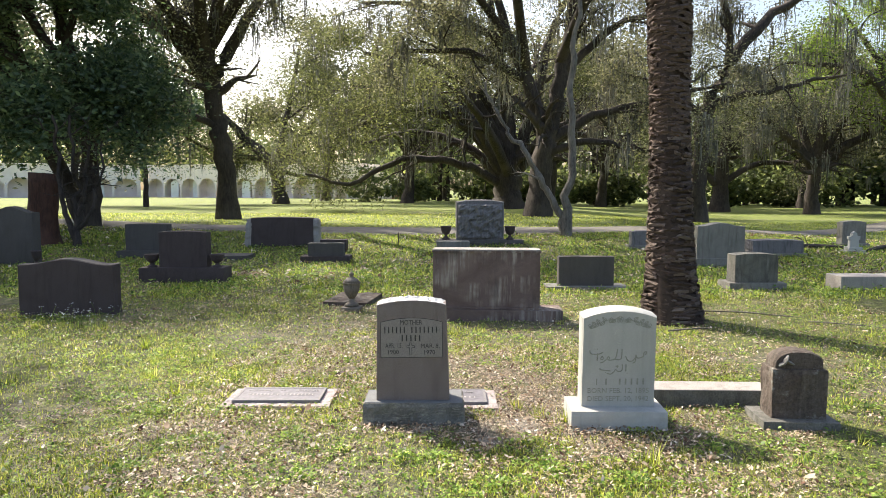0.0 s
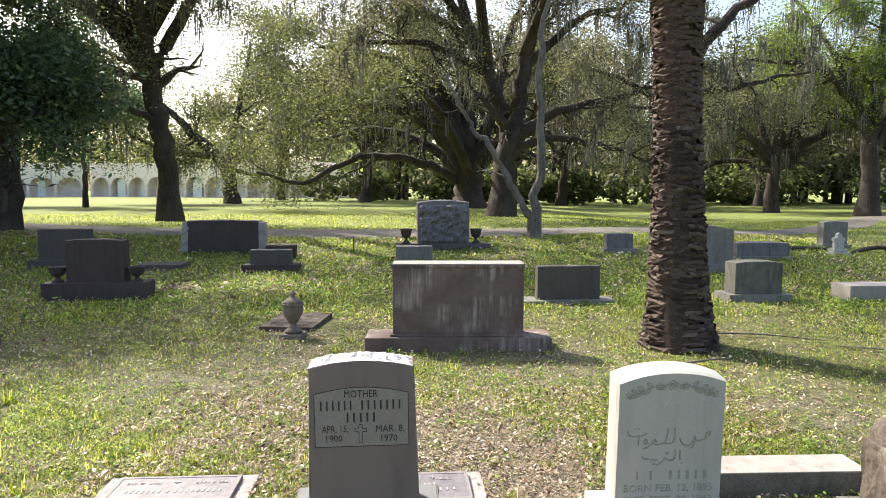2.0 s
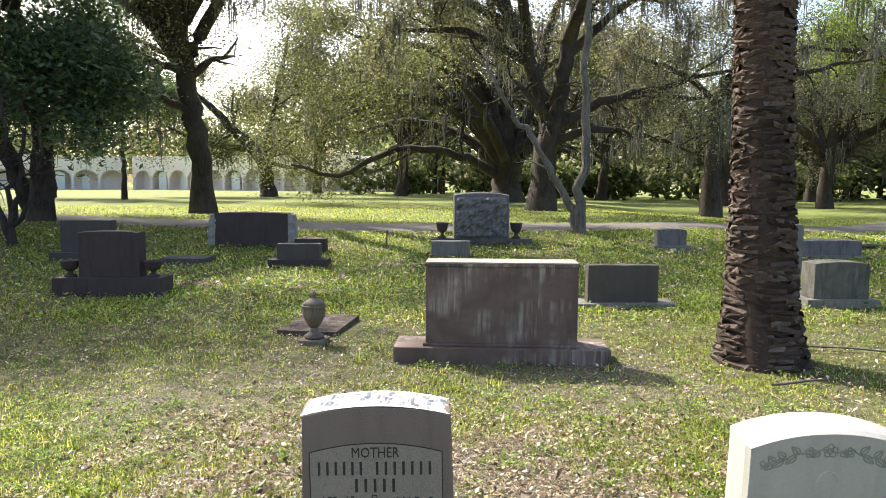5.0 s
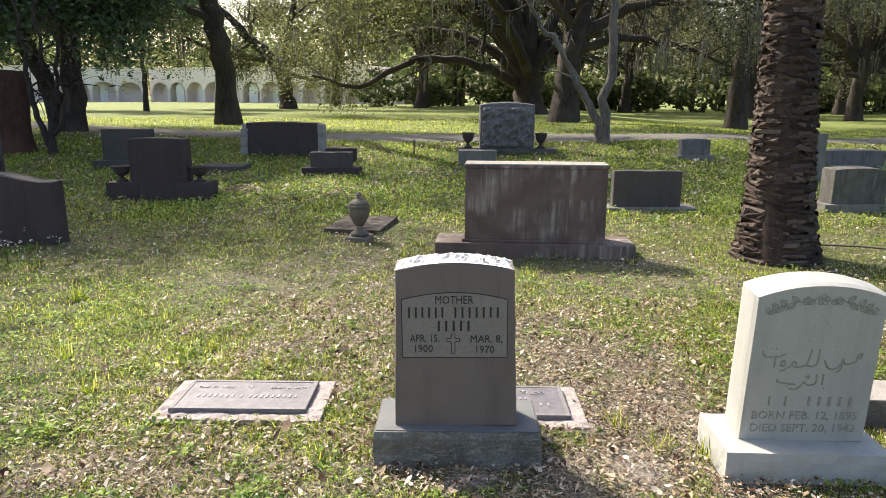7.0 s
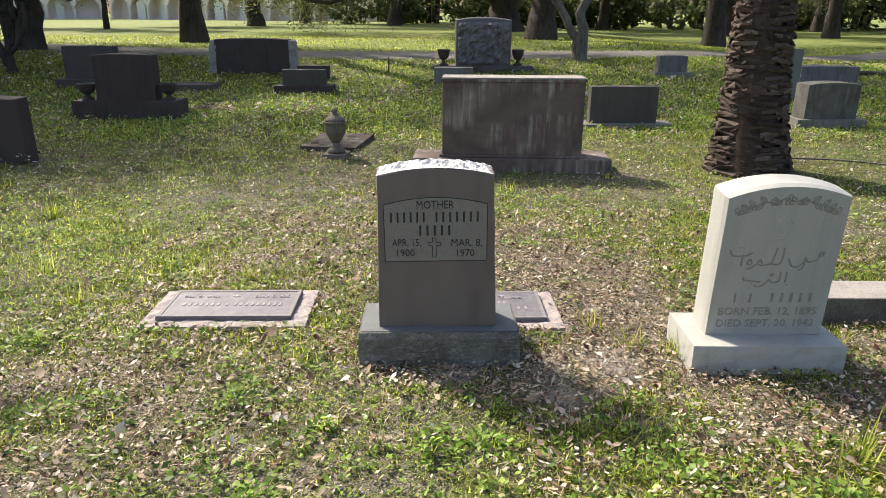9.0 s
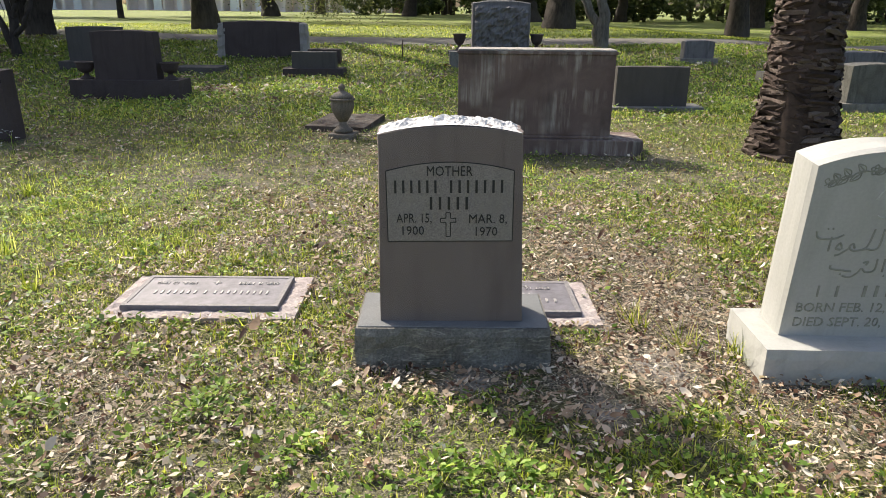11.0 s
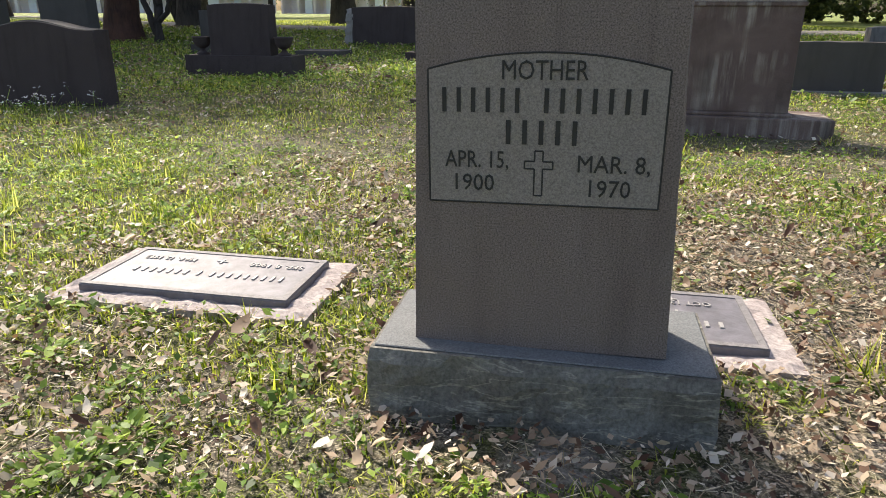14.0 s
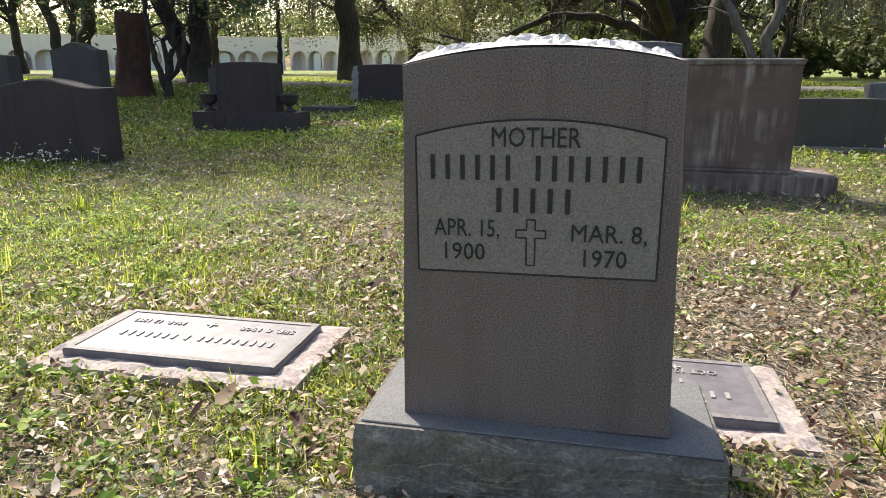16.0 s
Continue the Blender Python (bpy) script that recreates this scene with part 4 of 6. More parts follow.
footed("headstone", "grey upright headstone by the fallen branches", 10.75, 13.3, 0.62, 0.25, 0.66, arch_o, M_GREY, (0.75, 0.4, 0.08))


def small_white_marker():
    top = thing("headstone", "small white marker with stepped foot and rounded head", "headstone", pose(9.85, 11.7, 0))
    bm = box(bmesh.new(), -0.22, 0.22, -0.16, 0.16, -0.03, 0.09, 0.01)
    box(bm, -0.16, 0.16, -0.11, 0.11, 0.09, 0.17, 0.01)
    part("base", bm, M_I, top, "stepped white foot")
    part("die", extrude([(-0.11, 0), (-0.11, 0.16), (-0.14, 0.18), (-0.14, 0.25), (-0.07, 0.26), (-0.05, 0.34), (0, 0.37), (0.05, 0.34), (0.07, 0.26), (0.14, 0.25), (0.14, 0.18), (0.11, 0.16), (0.11, 0)], 0.1, 2, 0, 1, 0.01), M_I, top, "", pose(0, -0.05, 0.168))


small_white_marker()
stake = thing("stake", "thin dark stake standing in the grass", "stake", pose(-0.9, 12.3, float(ground_z(-0.9, 12.3)), 0, 2, 0))
part("rod", lathe([(0.016, -0.05), (0.015, 0.30), (0.006, 0.36)], 8), M_BLACKENED, stake)


def stump():
    rng = np.random.default_rng(3)
    z = float(ground_z(-9.75, 12.6))
    top = thing("tree_stump", "tall rust-brown cut tree stump", "tree stump", pose(-9.75, 12.6, z))
    pts = [Vector((0.02 * k, 0, 1.75 * k / 7)) for k in range(8)] + [Vector((0.14, 0, 1.752))]
    V, F = tubes([(pts, [0.46, 0.38, 0.35, 0.34, 0.335, 0.33, 0.33, 0.33, 0.01], 1.0)], 18)
    child("trunk", mesh_np("trunk", V, F, M_BARK_RED, True), top)


stump()


# ---- palm ----
def palm():
    rng = np.random.default_rng(11)
    top = thing("palm_tree", "tall palm with scaly dark brown trunk flaring at its foot", "palm tree", pose(2.84, 3.55, 0))
    H = 7.6
    zs = np.linspace(-0.05, H, 40)
    rad = lambda z: 0.225 + 0.155 * np.exp(-np.maximum(z, 0) / 0.42) + 0.012 * np.sin(z * 2.0) + 0.015 * sm(2.0, 4.5, z)
    lean = lambda z: -0.035 * z
    V, F = tubes([([Vector((lean(z), 0, z)) for z in zs], [float(rad(z)) * 0.93 for z in zs], 0.0)], 18)
    child("trunk", mesh_np("trunk", V, F, M_PALM, True), top, "dark fibrous core")
    # one old leaf base, pointing up and out
    bv = [(-0.5, 0, 0), (0.5, 0, 0), (0.42, -0.62, 0.42), (0, -0.80, 0.62), (-0.42, -0.62, 0.42), (-0.5, 0.25, 0.85), (0.5, 0.25, 0.85), (0, -0.35, -0.22)]
    bf = [(7, 1, 2, 3), (0, 7, 3, 4), (4, 3, 2), (4, 2, 6, 5), (1, 6, 2), (0, 4, 5)]
    kinds = []
    for s in range(4):
        me = bpy.data.meshes.new("boot")
        r2 = np.random.default_rng(40 + s)
        me.from_pydata([tuple(np.array(v) + r2.normal(0, 0.06, 3)) for v in bv], [], bf)
        me.materials.append(M_BOOT)
        kinds.append(me)
    count, rest_v, rest_f, z, row = 0, [], [], -0.03, 0
    while z < H:
        r = float(rad(np.float64(z)))
        n = max(8, int(2 * math.pi * r / 0.19))
        step = 0.037
        for k in range(n):
            a = 2 * math.pi * (k + 0.5 * (row % 2)) / n + row * 2.4 + rng.normal(0, 0.05)
            w = 2 * math.pi * r / n * rng.uniform(1.0, 1.25)
            m = Matrix.Translation((lean(z) + math.sin(a) * r * 0.93, -math.cos(a) * r * 0.93, z + rng.normal(0, 0.017))) @ pose(0, 0, 0, rng.normal(0, 12), rng.normal(0, 11), math.degrees(a)) @ Matrix.Diagonal((w, rng.uniform(0.018, 0.042), rng.uniform(0.032, 0.056), 1))
            front = math.cos(a) > -0.35
            if count < 300 and front and z < 2.2:
                ob = child("boot", kinds[rng.integers(4)], top)
                ob.matrix_basis = m
                count += 1
            else:
                b = len(rest_v)
                me = kinds[rng.integers(4)]
                rest_v += [tuple(m @ v.co) for v in me.vertices]
                rest_f += [[b + i for i in p.vertices] for p in me.polygons]
        z += step
        row += 1
    me = bpy.data.meshes.new("boot")
    me.from_pydata(rest_v, [], rest_f)
    me.materials.append(M_BOOT)
    tagged(child("boot", me, top), kind="stuff")
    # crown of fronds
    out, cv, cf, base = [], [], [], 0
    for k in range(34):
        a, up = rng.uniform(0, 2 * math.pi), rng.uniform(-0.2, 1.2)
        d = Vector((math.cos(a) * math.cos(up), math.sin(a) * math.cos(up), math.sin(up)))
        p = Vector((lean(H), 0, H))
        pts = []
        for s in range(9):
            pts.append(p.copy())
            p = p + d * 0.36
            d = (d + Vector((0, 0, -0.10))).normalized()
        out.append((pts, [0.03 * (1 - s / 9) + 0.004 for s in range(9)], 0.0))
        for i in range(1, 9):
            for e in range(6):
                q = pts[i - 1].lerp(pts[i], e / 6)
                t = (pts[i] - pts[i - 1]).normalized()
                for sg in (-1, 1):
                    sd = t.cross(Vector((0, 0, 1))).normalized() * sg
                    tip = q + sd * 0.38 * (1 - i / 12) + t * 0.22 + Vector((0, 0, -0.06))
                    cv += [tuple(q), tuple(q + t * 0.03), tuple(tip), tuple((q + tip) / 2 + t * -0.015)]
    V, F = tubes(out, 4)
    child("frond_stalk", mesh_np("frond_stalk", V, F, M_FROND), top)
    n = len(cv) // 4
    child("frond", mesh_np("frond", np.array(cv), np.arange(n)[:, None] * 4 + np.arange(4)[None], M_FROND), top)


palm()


# ---- trees of the lawn ----
tree("oak_tree", "tall live oak with forked dark trunk and hanging moss", (-8.57, 23.5), [
    [(0, 0, 0, 0.42), (-0.1, 0, 2.5, 0.38), (-0.45, 0, 4.6, 0.36), (-0.6, 0, 5.9, 0.35)],
    [(-0.6, 0, 5.6, 0.36), (-1.6, -0.2, 7.0, 0.30), (-3.0, -0.6, 8.0, 0.24), (-4.6, -1.0, 8.4, 0.15), (-6.5, -1.2, 9.4, 0.07)],
    [(-0.6, 0, 5.8, 0.34), (-0.9, 0, 7.6, 0.28), (-1.7, 0.4, 9.2, 0.2), (-2.2, 0.6, 12, 0.1)],
    [(-0.5, 0, 5.4, 0.28), (0.8, 0.2, 8.0, 0.2), (2.4, 0.4, 10.2, 0.14), (4.4, 0.2, 11.5, 0.06)],
    [(-0.2, 0, 3.6, 0.16), (-1.4, -0.6, 4.4, 0.11), (-2.8, -0.8, 4.6, 0.05)],
    [(-0.8, 0, 6.4, 0.28), (0.0, -3, 9.2, 0.2), (1.4, -6, 10.4, 0.13), (2.6, -9, 10.8, 0.05)],
    [(-1.0, 0, 7.0, 0.26), (-2.4, -3.5, 9.4, 0.2), (-3.0, -7, 10.6, 0.13), (-2.6, -10, 11.0, 0.05)],
    [(-0.5, 0, 7.0, 0.26), (2.4, -2.0, 10.0, 0.2), (5.2, -3.6, 11.6, 0.13), (8.2, -4.2, 12.4, 0.05)],
    [(-0.5, 0, 7.4, 0.24), (2.0, -4.0, 10.6, 0.18), (4.4, -6.6, 11.8, 0.12), (6.6, -8.2, 12.4, 0.05)],
], 21, M_OAK, 17, 0.6, 0.125, 420, 1.9, 0.06, 4.4)
tree("oak_tree", "leaning oak with low dark limbs before the white building", (-13.4, 53.0), [
    [(0, 0, 0, 0.62), (-0.2, 0, 1.8, 0.55), (-0.4, 0, 3.0, 0.5)],
    [(-0.4, 0, 2.8, 0.5), (-1.8, 0, 4.4, 0.45), (-3.2, 0, 5.8, 0.32), (-5.5, 0, 8.0, 0.2), (-9, 0, 9.5, 0.08)],
    [(-0.4, 0, 2.8, 0.4), (1.4, 0, 5.0, 0.3), (4.0, -0.5, 7.5, 0.2), (8, -1, 8.0, 0.08)],
    [(-1.2, 0, 3.8, 0.28), (-4.5, -1, 4.2, 0.2), (-7.5, -1, 5.4, 0.1)],
    [(-0.4, 0, 3.0, 0.35), (0.5, 1, 8.0, 0.22), (1.5, 1, 13, 0.1)],
], 22, M_OAK_Y, 22, 0.75, 0.18, 160, 2.0, 0.08, 6.0)
tree("oak_tree", "huge spreading live oak with many arching limbs and moss", (4.4, 40.0), [
    [(0, 0, 0, 0.95), (0, 0, 1.6, 0.85), (0.1, 0, 3.0, 0.8)],
    [(-0.3, 0, 2.2, 0.42), (-2.0, -1, 4.6, 0.36), (-4.5, -2, 6.0, 0.28), (-8, -3, 5.6, 0.18), (-11, -4, 4.0, 0.08)],
    [(-0.2, 0, 2.8, 0.4), (-1.8, -0.5, 6.4, 0.32), (-4.4, -1, 8.8, 0.24), (-9, -2, 9.5, 0.1)],
    [(-0.5, 0, 1.6, 0.3), (-3.0, -2, 2.8, 0.25), (-6.5, -4, 3.0, 0.18), (-9.6, -5, 1.6, 0.12), (-12, -5, 2.2, 0.06)],
    [(0.1, 0, 2.8, 0.5), (-0.2, 0, 7, 0.42), (-1.0, 0, 11, 0.3), (-1.5, -1, 16, 0.12)],
    [(0.4, 0, 2.6, 0.45), (1.6, 0, 6.5, 0.36), (2.6, 0, 11, 0.26), (4.5, 0, 15, 0.1)],
    [(0.5, 0, 2.4, 0.35), (3.0, -1, 5.0, 0.28), (6.5, -2, 6.2, 0.2), (11, -3, 6.0, 0.08)],
    [(0.0, -0.4, 2.2, 0.35), (-1.5, -4, 4.6, 0.26), (-3.4, -8, 6.4, 0.15), (-5.0, -10, 6.8, 0.06)],
    [(-0.4, 0, 2.0, 0.34), (-2.6, 0.6, 4.0, 0.28), (-6.0, 0.8, 5.0, 0.2), (-9.5, 0.6, 4.2, 0.09)],
    [(-0.3, 0, 2.4, 0.36), (-2.4, -1.6, 5.4, 0.28), (-5.6, -2.6, 7.2, 0.2), (-9.6, -3, 7.4, 0.08)],
    [(0.4, 0, 2.2, 0.34), (2.4, 0.8, 4.2, 0.28), (5.4, 1.2, 4.9, 0.2), (8.6, 1.4, 3.8, 0.08)],
    [(0.2, 0, 2.6, 0.36), (-0.9, 0, 6.0, 0.3), (-3.0, 0, 9.0, 0.22), (-5.5, 0, 12.0, 0.1)],
], 23, M_OAK_Y, 17, 0.65, 0.15, 420, 1.8, 0.12, 6.0, hollow=9.0, clear=7.5)
tree("oak_tree", "dark live oak with twin rising trunks and moss", (4.55, 27.0), [
    [(0, 0, 0, 0.56), (0.15, 0, 2.2, 0.50), (0.45, 0, 4.0, 0.46)],
    [(0.4, 0, 3.6, 0.40), (0.9, 0, 6.2, 0.32), (1.4, 0, 9.0, 0.24), (1.6, 0, 13, 0.1)],
    [(0.3, 0, 3.6, 0.38), (-0.5, 0, 6.0, 0.30), (-1.6, -0.4, 8.4, 0.22), (-2.6, -0.6, 11.5, 0.1)],
    [(0.3, 0, 3.4, 0.26), (2.4, 0, 4.6, 0.2), (4.8, -0.5, 5.2, 0.13), (8.2, -0.8, 6.0, 0.05)],
    [(0.2, 0, 2.8, 0.2), (2.0, -1, 3.4, 0.15), (4.4, -1.2, 3.0, 0.09), (6.2, -1.4, 2.4, 0.04)],
    [(-0.6, 0, 6.2, 0.2), (-3.2, -1.0, 7.2, 0.14), (-6.5, -1.5, 7.2, 0.06)],
    [(1.0, 0, 6.5, 0.22), (3.4, 0.4, 8.6, 0.15), (6.4, 0.4, 9.6, 0.06)],
    [(-1.2, 0, 7.6, 0.2), (-4.4, 0.6, 9.4, 0.14), (-8.0, 0.5, 9.8, 0.06)],
    [(-0.6, 0, 6.6, 0.24), (-1.6, -4, 9.4, 0.18), (-2.5, -8, 10.6, 0.12), (-3.0, -10.5, 11.0, 0.05)],
    [(0.9, 0, 7.0, 0.24), (1.6, -4.5, 9.8, 0.18), (2.2, -9, 11.0, 0.06)],
    [(-1.4, 0, 8.0, 0.2), (-4.0, -4, 10.0, 0.14), (-6.0, -7, 10.6, 0.05)],
], 24, M_OAK, 12, 0.6, 0.12, 420, 1.7, 0.08, 4.2, hollow=4.5, clear=6.0)
tree("crape_tree", "slender pale crooked twin-stemmed tree", (3.6, 14.55), [
    [(0, 0, 0, 0.15), (0.05, 0, 1.4, 0.12), (0.12, 0, 3.2, 0.10), (0.10, 0, 4.8, 0.085), (0.3, 0, 6.8, 0.06)],
    [(-0.06, 0, 0.15, 0.11), (-0.25, 0.1, 0.75, 0.10), (-0.75, 0, 1.6, 0.085), (-1.25, -0.1, 2.45, 0.07), (-1.75, 0, 3.1, 0.05), (-2.3, 0, 4.2, 0.03)],
], 25, M_OAK, 0, 0.3, 0.1, 0, 0.9, 0.0, 1.6, M_BARK_PALE, 2, 7, many=4)
tree("oak_tree", "curving grey oak trunk leaning over the lawn", (12.6, 29.0), [
    [(0, 0, 0, 0.44), (0.0, 0, 2.6, 0.38), (0.25, 0, 5.2, 0.34), (1.3, 0, 7.6, 0.30), (2.9, 0, 9.6, 0.25), (5.5, -0.5, 11.2, 0.12)],
    [(0.3, 0, 5.0, 0.16), (-1.5, 0, 6.4, 0.12), (-3.6, 0, 7.2, 0.05)],
    [(1.3, 0, 7.6, 0.2), (1.0, -0.5, 9.6, 0.14), (0.2, -0.8, 12.0, 0.06)],
    [(0.5, 0, 5.8, 0.18), (3.0, -0.5, 6.3, 0.13), (6.4, -0.8, 7.0, 0.05)],
], 26, M_OAK, 11, 0.5, 0.115, 260, 1.8, 0.06, 4.0)
tree("oak_tree", "oak with low forked limbs at the far lawn's edge", (21.2, 47.5), [
    [(0, 0, 0, 0.66), (0.1, 0, 2.4, 0.56), (0.2, 0, 4.6, 0.5)],
    [(0.2, 0, 4.2, 0.4), (0.5, 0, 8.0, 0.3), (0.2, 0, 12.5, 0.12)],
    [(0, 0, 1.8, 0.3), (-1.4, 0, 3.2, 0.24), (-2.4, 0, 5.2, 0.16), (-4.4, 0, 7.4, 0.06)],
    [(0.2, 0, 2.2, 0.26), (2.4, -0.5, 3.6, 0.2), (5.4, -1, 3.8, 0.14), (9, -1.5, 5.0, 0.06)],
    [(0.2, 0, 4.4, 0.3), (3.0, 0, 7.4, 0.2), (6.5, 0, 9.0, 0.08)],
], 27, M_OAK, 11, 0.65, 0.16, 220, 2.0, 0.08, 5.0, hollow=4.5, clear=7.0)
tree("oak_tree", "round live oak draped with pale moss on the lawn", (25.4, 42.3), [
    [(0, 0, 0, 0.46), (0, 0, 1.8, 0.42), (0.1, 0, 3.4, 0.42)],
    [(0.1, 0, 3.2, 0.36), (-1.6, 0, 5.0, 0.28), (-3.8, -0.5, 6.4, 0.18), (-7.0, -1, 7.0, 0.07)],
    [(0.1, 0, 3.2, 0.36), (2.0, 0, 4.6, 0.3), (5.0, -0.6, 6.2, 0.2), (8.5, -1, 6.4, 0.08)],
    [(0.1, 0, 3.4, 0.36), (0.5, 0, 6.4, 0.28), (1.2, 0, 10.0, 0.1)],
    [(-0.1, 0, 3.4, 0.3), (-1.0, 0.6, 7.2, 0.2), (-2.2, 0.8, 10.5, 0.08)],
    [(0.3, 0, 3.6, 0.28), (2.6, 0.4, 7.0, 0.2), (5.0, 0.6, 9.6, 0.08)],
], 28, M_OAK, 11, 0.6, 0.145, 420, 2.2, 0.10, 5.0, hollow=5.0, clear=6.5)
tree("oak_tree", "big mossy oak with bright spring leaves", (28.0, 36.2), [
    [(0, 0, 0, 0.6), (0, 0, 2.5, 0.5), (-0.2, 0, 5.2, 0.46)],
    [(-0.2, 0, 5.0, 0.36), (-2.2, -0.5, 7.4, 0.28), (-4.6, -1, 8.6, 0.18), (-8.6, -1.5, 8.8, 0.07)],
    [(-0.2, 0, 5.0, 0.36), (0.2, 0, 8.4, 0.26), (0.2, 0, 13.0, 0.1)],
    [(-0.2, 0, 4.6, 0.3), (2.2, 0, 7.0, 0.24), (5.5, 0, 8.6, 0.1)],
    [(-1.0, 0, 6.0, 0.24), (-2.6, 0, 9.4, 0.17), (-5.2, 0, 12.6, 0.07)],
], 29, M_OAK_G, 15, 0.6, 0.15, 420, 2.2, 0.08, 5.0)
tree("magnolia_tree", "dense dark evergreen tree with glossy leaves and twin trunks", (-11.4, 18.0), [
    [(0, 0, 0, 0.36), (0.1, 0, 1.8, 0.30), (0.0, 0, 4.0, 0.26), (-0.9, 0, 8.0, 0.12)],
    [(-0.2, 0.2, 0, 0.30), (-0.9, 0.2, 1.6, 0.26), (-1.4, 0, 3.4, 0.22), (-2.4, 0, 7.0, 0.1)],
    [(0.1, 0, 2.6, 0.16), (1.1, -0.6, 3.3, 0.12), (2.2, -1.0, 3.1, 0.05)],
    [(-0.9, 0, 2.4, 0.16), (-2.6, -1.2, 3.4, 0.12), (-4.6, -1.8, 3.6, 0.05)],
    [(0.0, 0, 3.4, 0.15), (0.9, -1.2, 4.3, 0.11), (1.5, -1.6, 4.6, 0.05)],
    [(0.0, 0, 4.0, 0.14), (0.8, 0.2, 4.8, 0.1), (1.5, 0.2, 5.2, 0.04)],
    [(-1.2, 0, 3.8, 0.14), (-3.0, 0, 5.4, 0.1), (-4.6, 0, 6.6, 0.04)],
    [(0.0, 0, 3.0, 0.14), (0.2, -2.0, 3.8, 0.1), (0.0, -3.2, 3.4, 0.05)],
    [(-0.4, 0, 5.0, 0.16), (-1.0, -2.6, 7.2, 0.12), (-1.2, -4.4, 8.6, 0.05)],
    [(-1.9, 0, 5.0, 0.16), (-2.2, -2.6, 6.8, 0.12), (-2.2, -5.2, 8.2, 0.05)],
    [(-0.6, 0, 6.5, 0.14), (-1.0, -0.6, 9.0, 0.1), (-1.4, -0.8, 11.0, 0.05)],
    [(-2.2, 0, 6.0, 0.14), (-3.2, -1.0, 9.0, 0.1), (-3.6, -2.0, 11.0, 0.05)],
    [(-1.4, 0, 4.2, 0.14), (-4.0, -2.0, 6.2, 0.1), (-6.2, -3.0, 7.6, 0.05)],
    [(-0.7, 0, 6.0, 0.14), (-0.2, -0.4, 7.6, 0.1), (0.2, -0.6, 9.0, 0.05)],
    [(-2.0, 0, 6.0, 0.14), (-3.6, -0.4, 8.0, 0.1), (-5.0, -0.6, 9.6, 0.05)],
    [(-1.6, 0, 7.0, 0.14), (-2.2, 0.6, 9.4, 0.1), (-2.6, 0.6, 12.0, 0.05)],
    [(-0.6, 0, 5.5, 0.13), (0.4, -0.8, 7.0, 0.1), (1.2, -1.2, 7.8, 0.05)],
    [(-1.4, 0, 5.0, 0.13), (-2.6, -2.4, 6.0, 0.1), (-3.8, -3.6, 6.6, 0.05)],
], 30, M_DARKLEAF, 11, 0.45, 0.175, 0, 1.0, 0.05, 2.2, sides=7, hollow=0.6, clear=2.4)
tree("shrub_tree", "small dark many-stemmed tree beside the stump", (-8.75, 12.3), [
    [(0, 0, 0, 0.09), (0.05, 0, 0.6, 0.08), (0.25, 0, 1.2, 0.06), (0.35, 0, 2.4, 0.035)],
    [(-0.03, 0, 0.2, 0.07), (-0.25, 0, 0.9, 0.06), (-0.45, 0.1, 2.0, 0.045), (-0.4, 0, 3.2, 0.03)],
    [(0.05, 0, 0.45, 0.06), (0.4, 0, 0.8, 0.05), (0.6, 0, 1.6, 0.035), (0.75, 0, 2.6, 0.02)],
    [(0.0, 0, 0.4, 0.06), (0.0, 0.1, 1.4, 0.05), (-0.1, 0.1, 3.2, 0.03)],
], 31, M_DARKLEAF, 3, 0.26, 0.10, 0, 1, 0.0, 1.5, top_level=2, sides=6)
tree("young_tree", "thin straight tree on the far lawn", (-20.2, 42.5), [
    [(0, 0, 0, 0.17), (0, 0, 2.5, 0.15), (0.05, 0, 5.5, 0.12), (0, 0, 9.5, 0.05)],
    [(0, 0, 4.5, 0.07), (1.4, 0, 6.0, 0.05), (2.4, 0, 6.4, 0.02)], [(0, 0, 5.0, 0.07), (-1.4, 0, 6.4, 0.05), (-2.6, 0, 7.0, 0.02)],
], 32, M_DARKLEAF, 14, 0.5, 0.2, 0, 1, 0.0, 3.0)
tree("oak_tree", "large oak beside the graves with overhanging limbs", (-15.2, 9.4), [
    [(0, 0, 0, 0.5), (0, 0, 2.5, 0.42), (0.2, 0, 4.6, 0.38)],
    [(0.2, 0, 4.4, 0.3), (1.6, 0.6, 6.8, 0.24), (3.6, 1.2, 8.2, 0.15), (5.2, 1.8, 8.6, 0.06)],
    [(0.2, 0, 4.4, 0.3), (0.8, -1.6, 7.0, 0.22), (2.6, -3.0, 8.8, 0.14), (4.2, -3.8, 9.4, 0.06)],
    [(0.2, 0, 4.6, 0.3), (0.4, 1.6, 7.6, 0.22), (1.4, 3.2, 9.4, 0.14), (2.4, 4.4, 10.4, 0.06)],
    [(0.1, 0, 4.6, 0.3), (-1.6, 0.4, 7.4, 0.22), (-3.4, 0.4, 9.4, 0.08)],
    [(0.2, 0, 4.8, 0.3), (1.0, 0.2, 8.4, 0.2), (1.8, 0.2, 11.2, 0.08)],
], 33, M_OAK, 7, 0.5, 0.17, 60, 1.2, 0.03, 4.0)
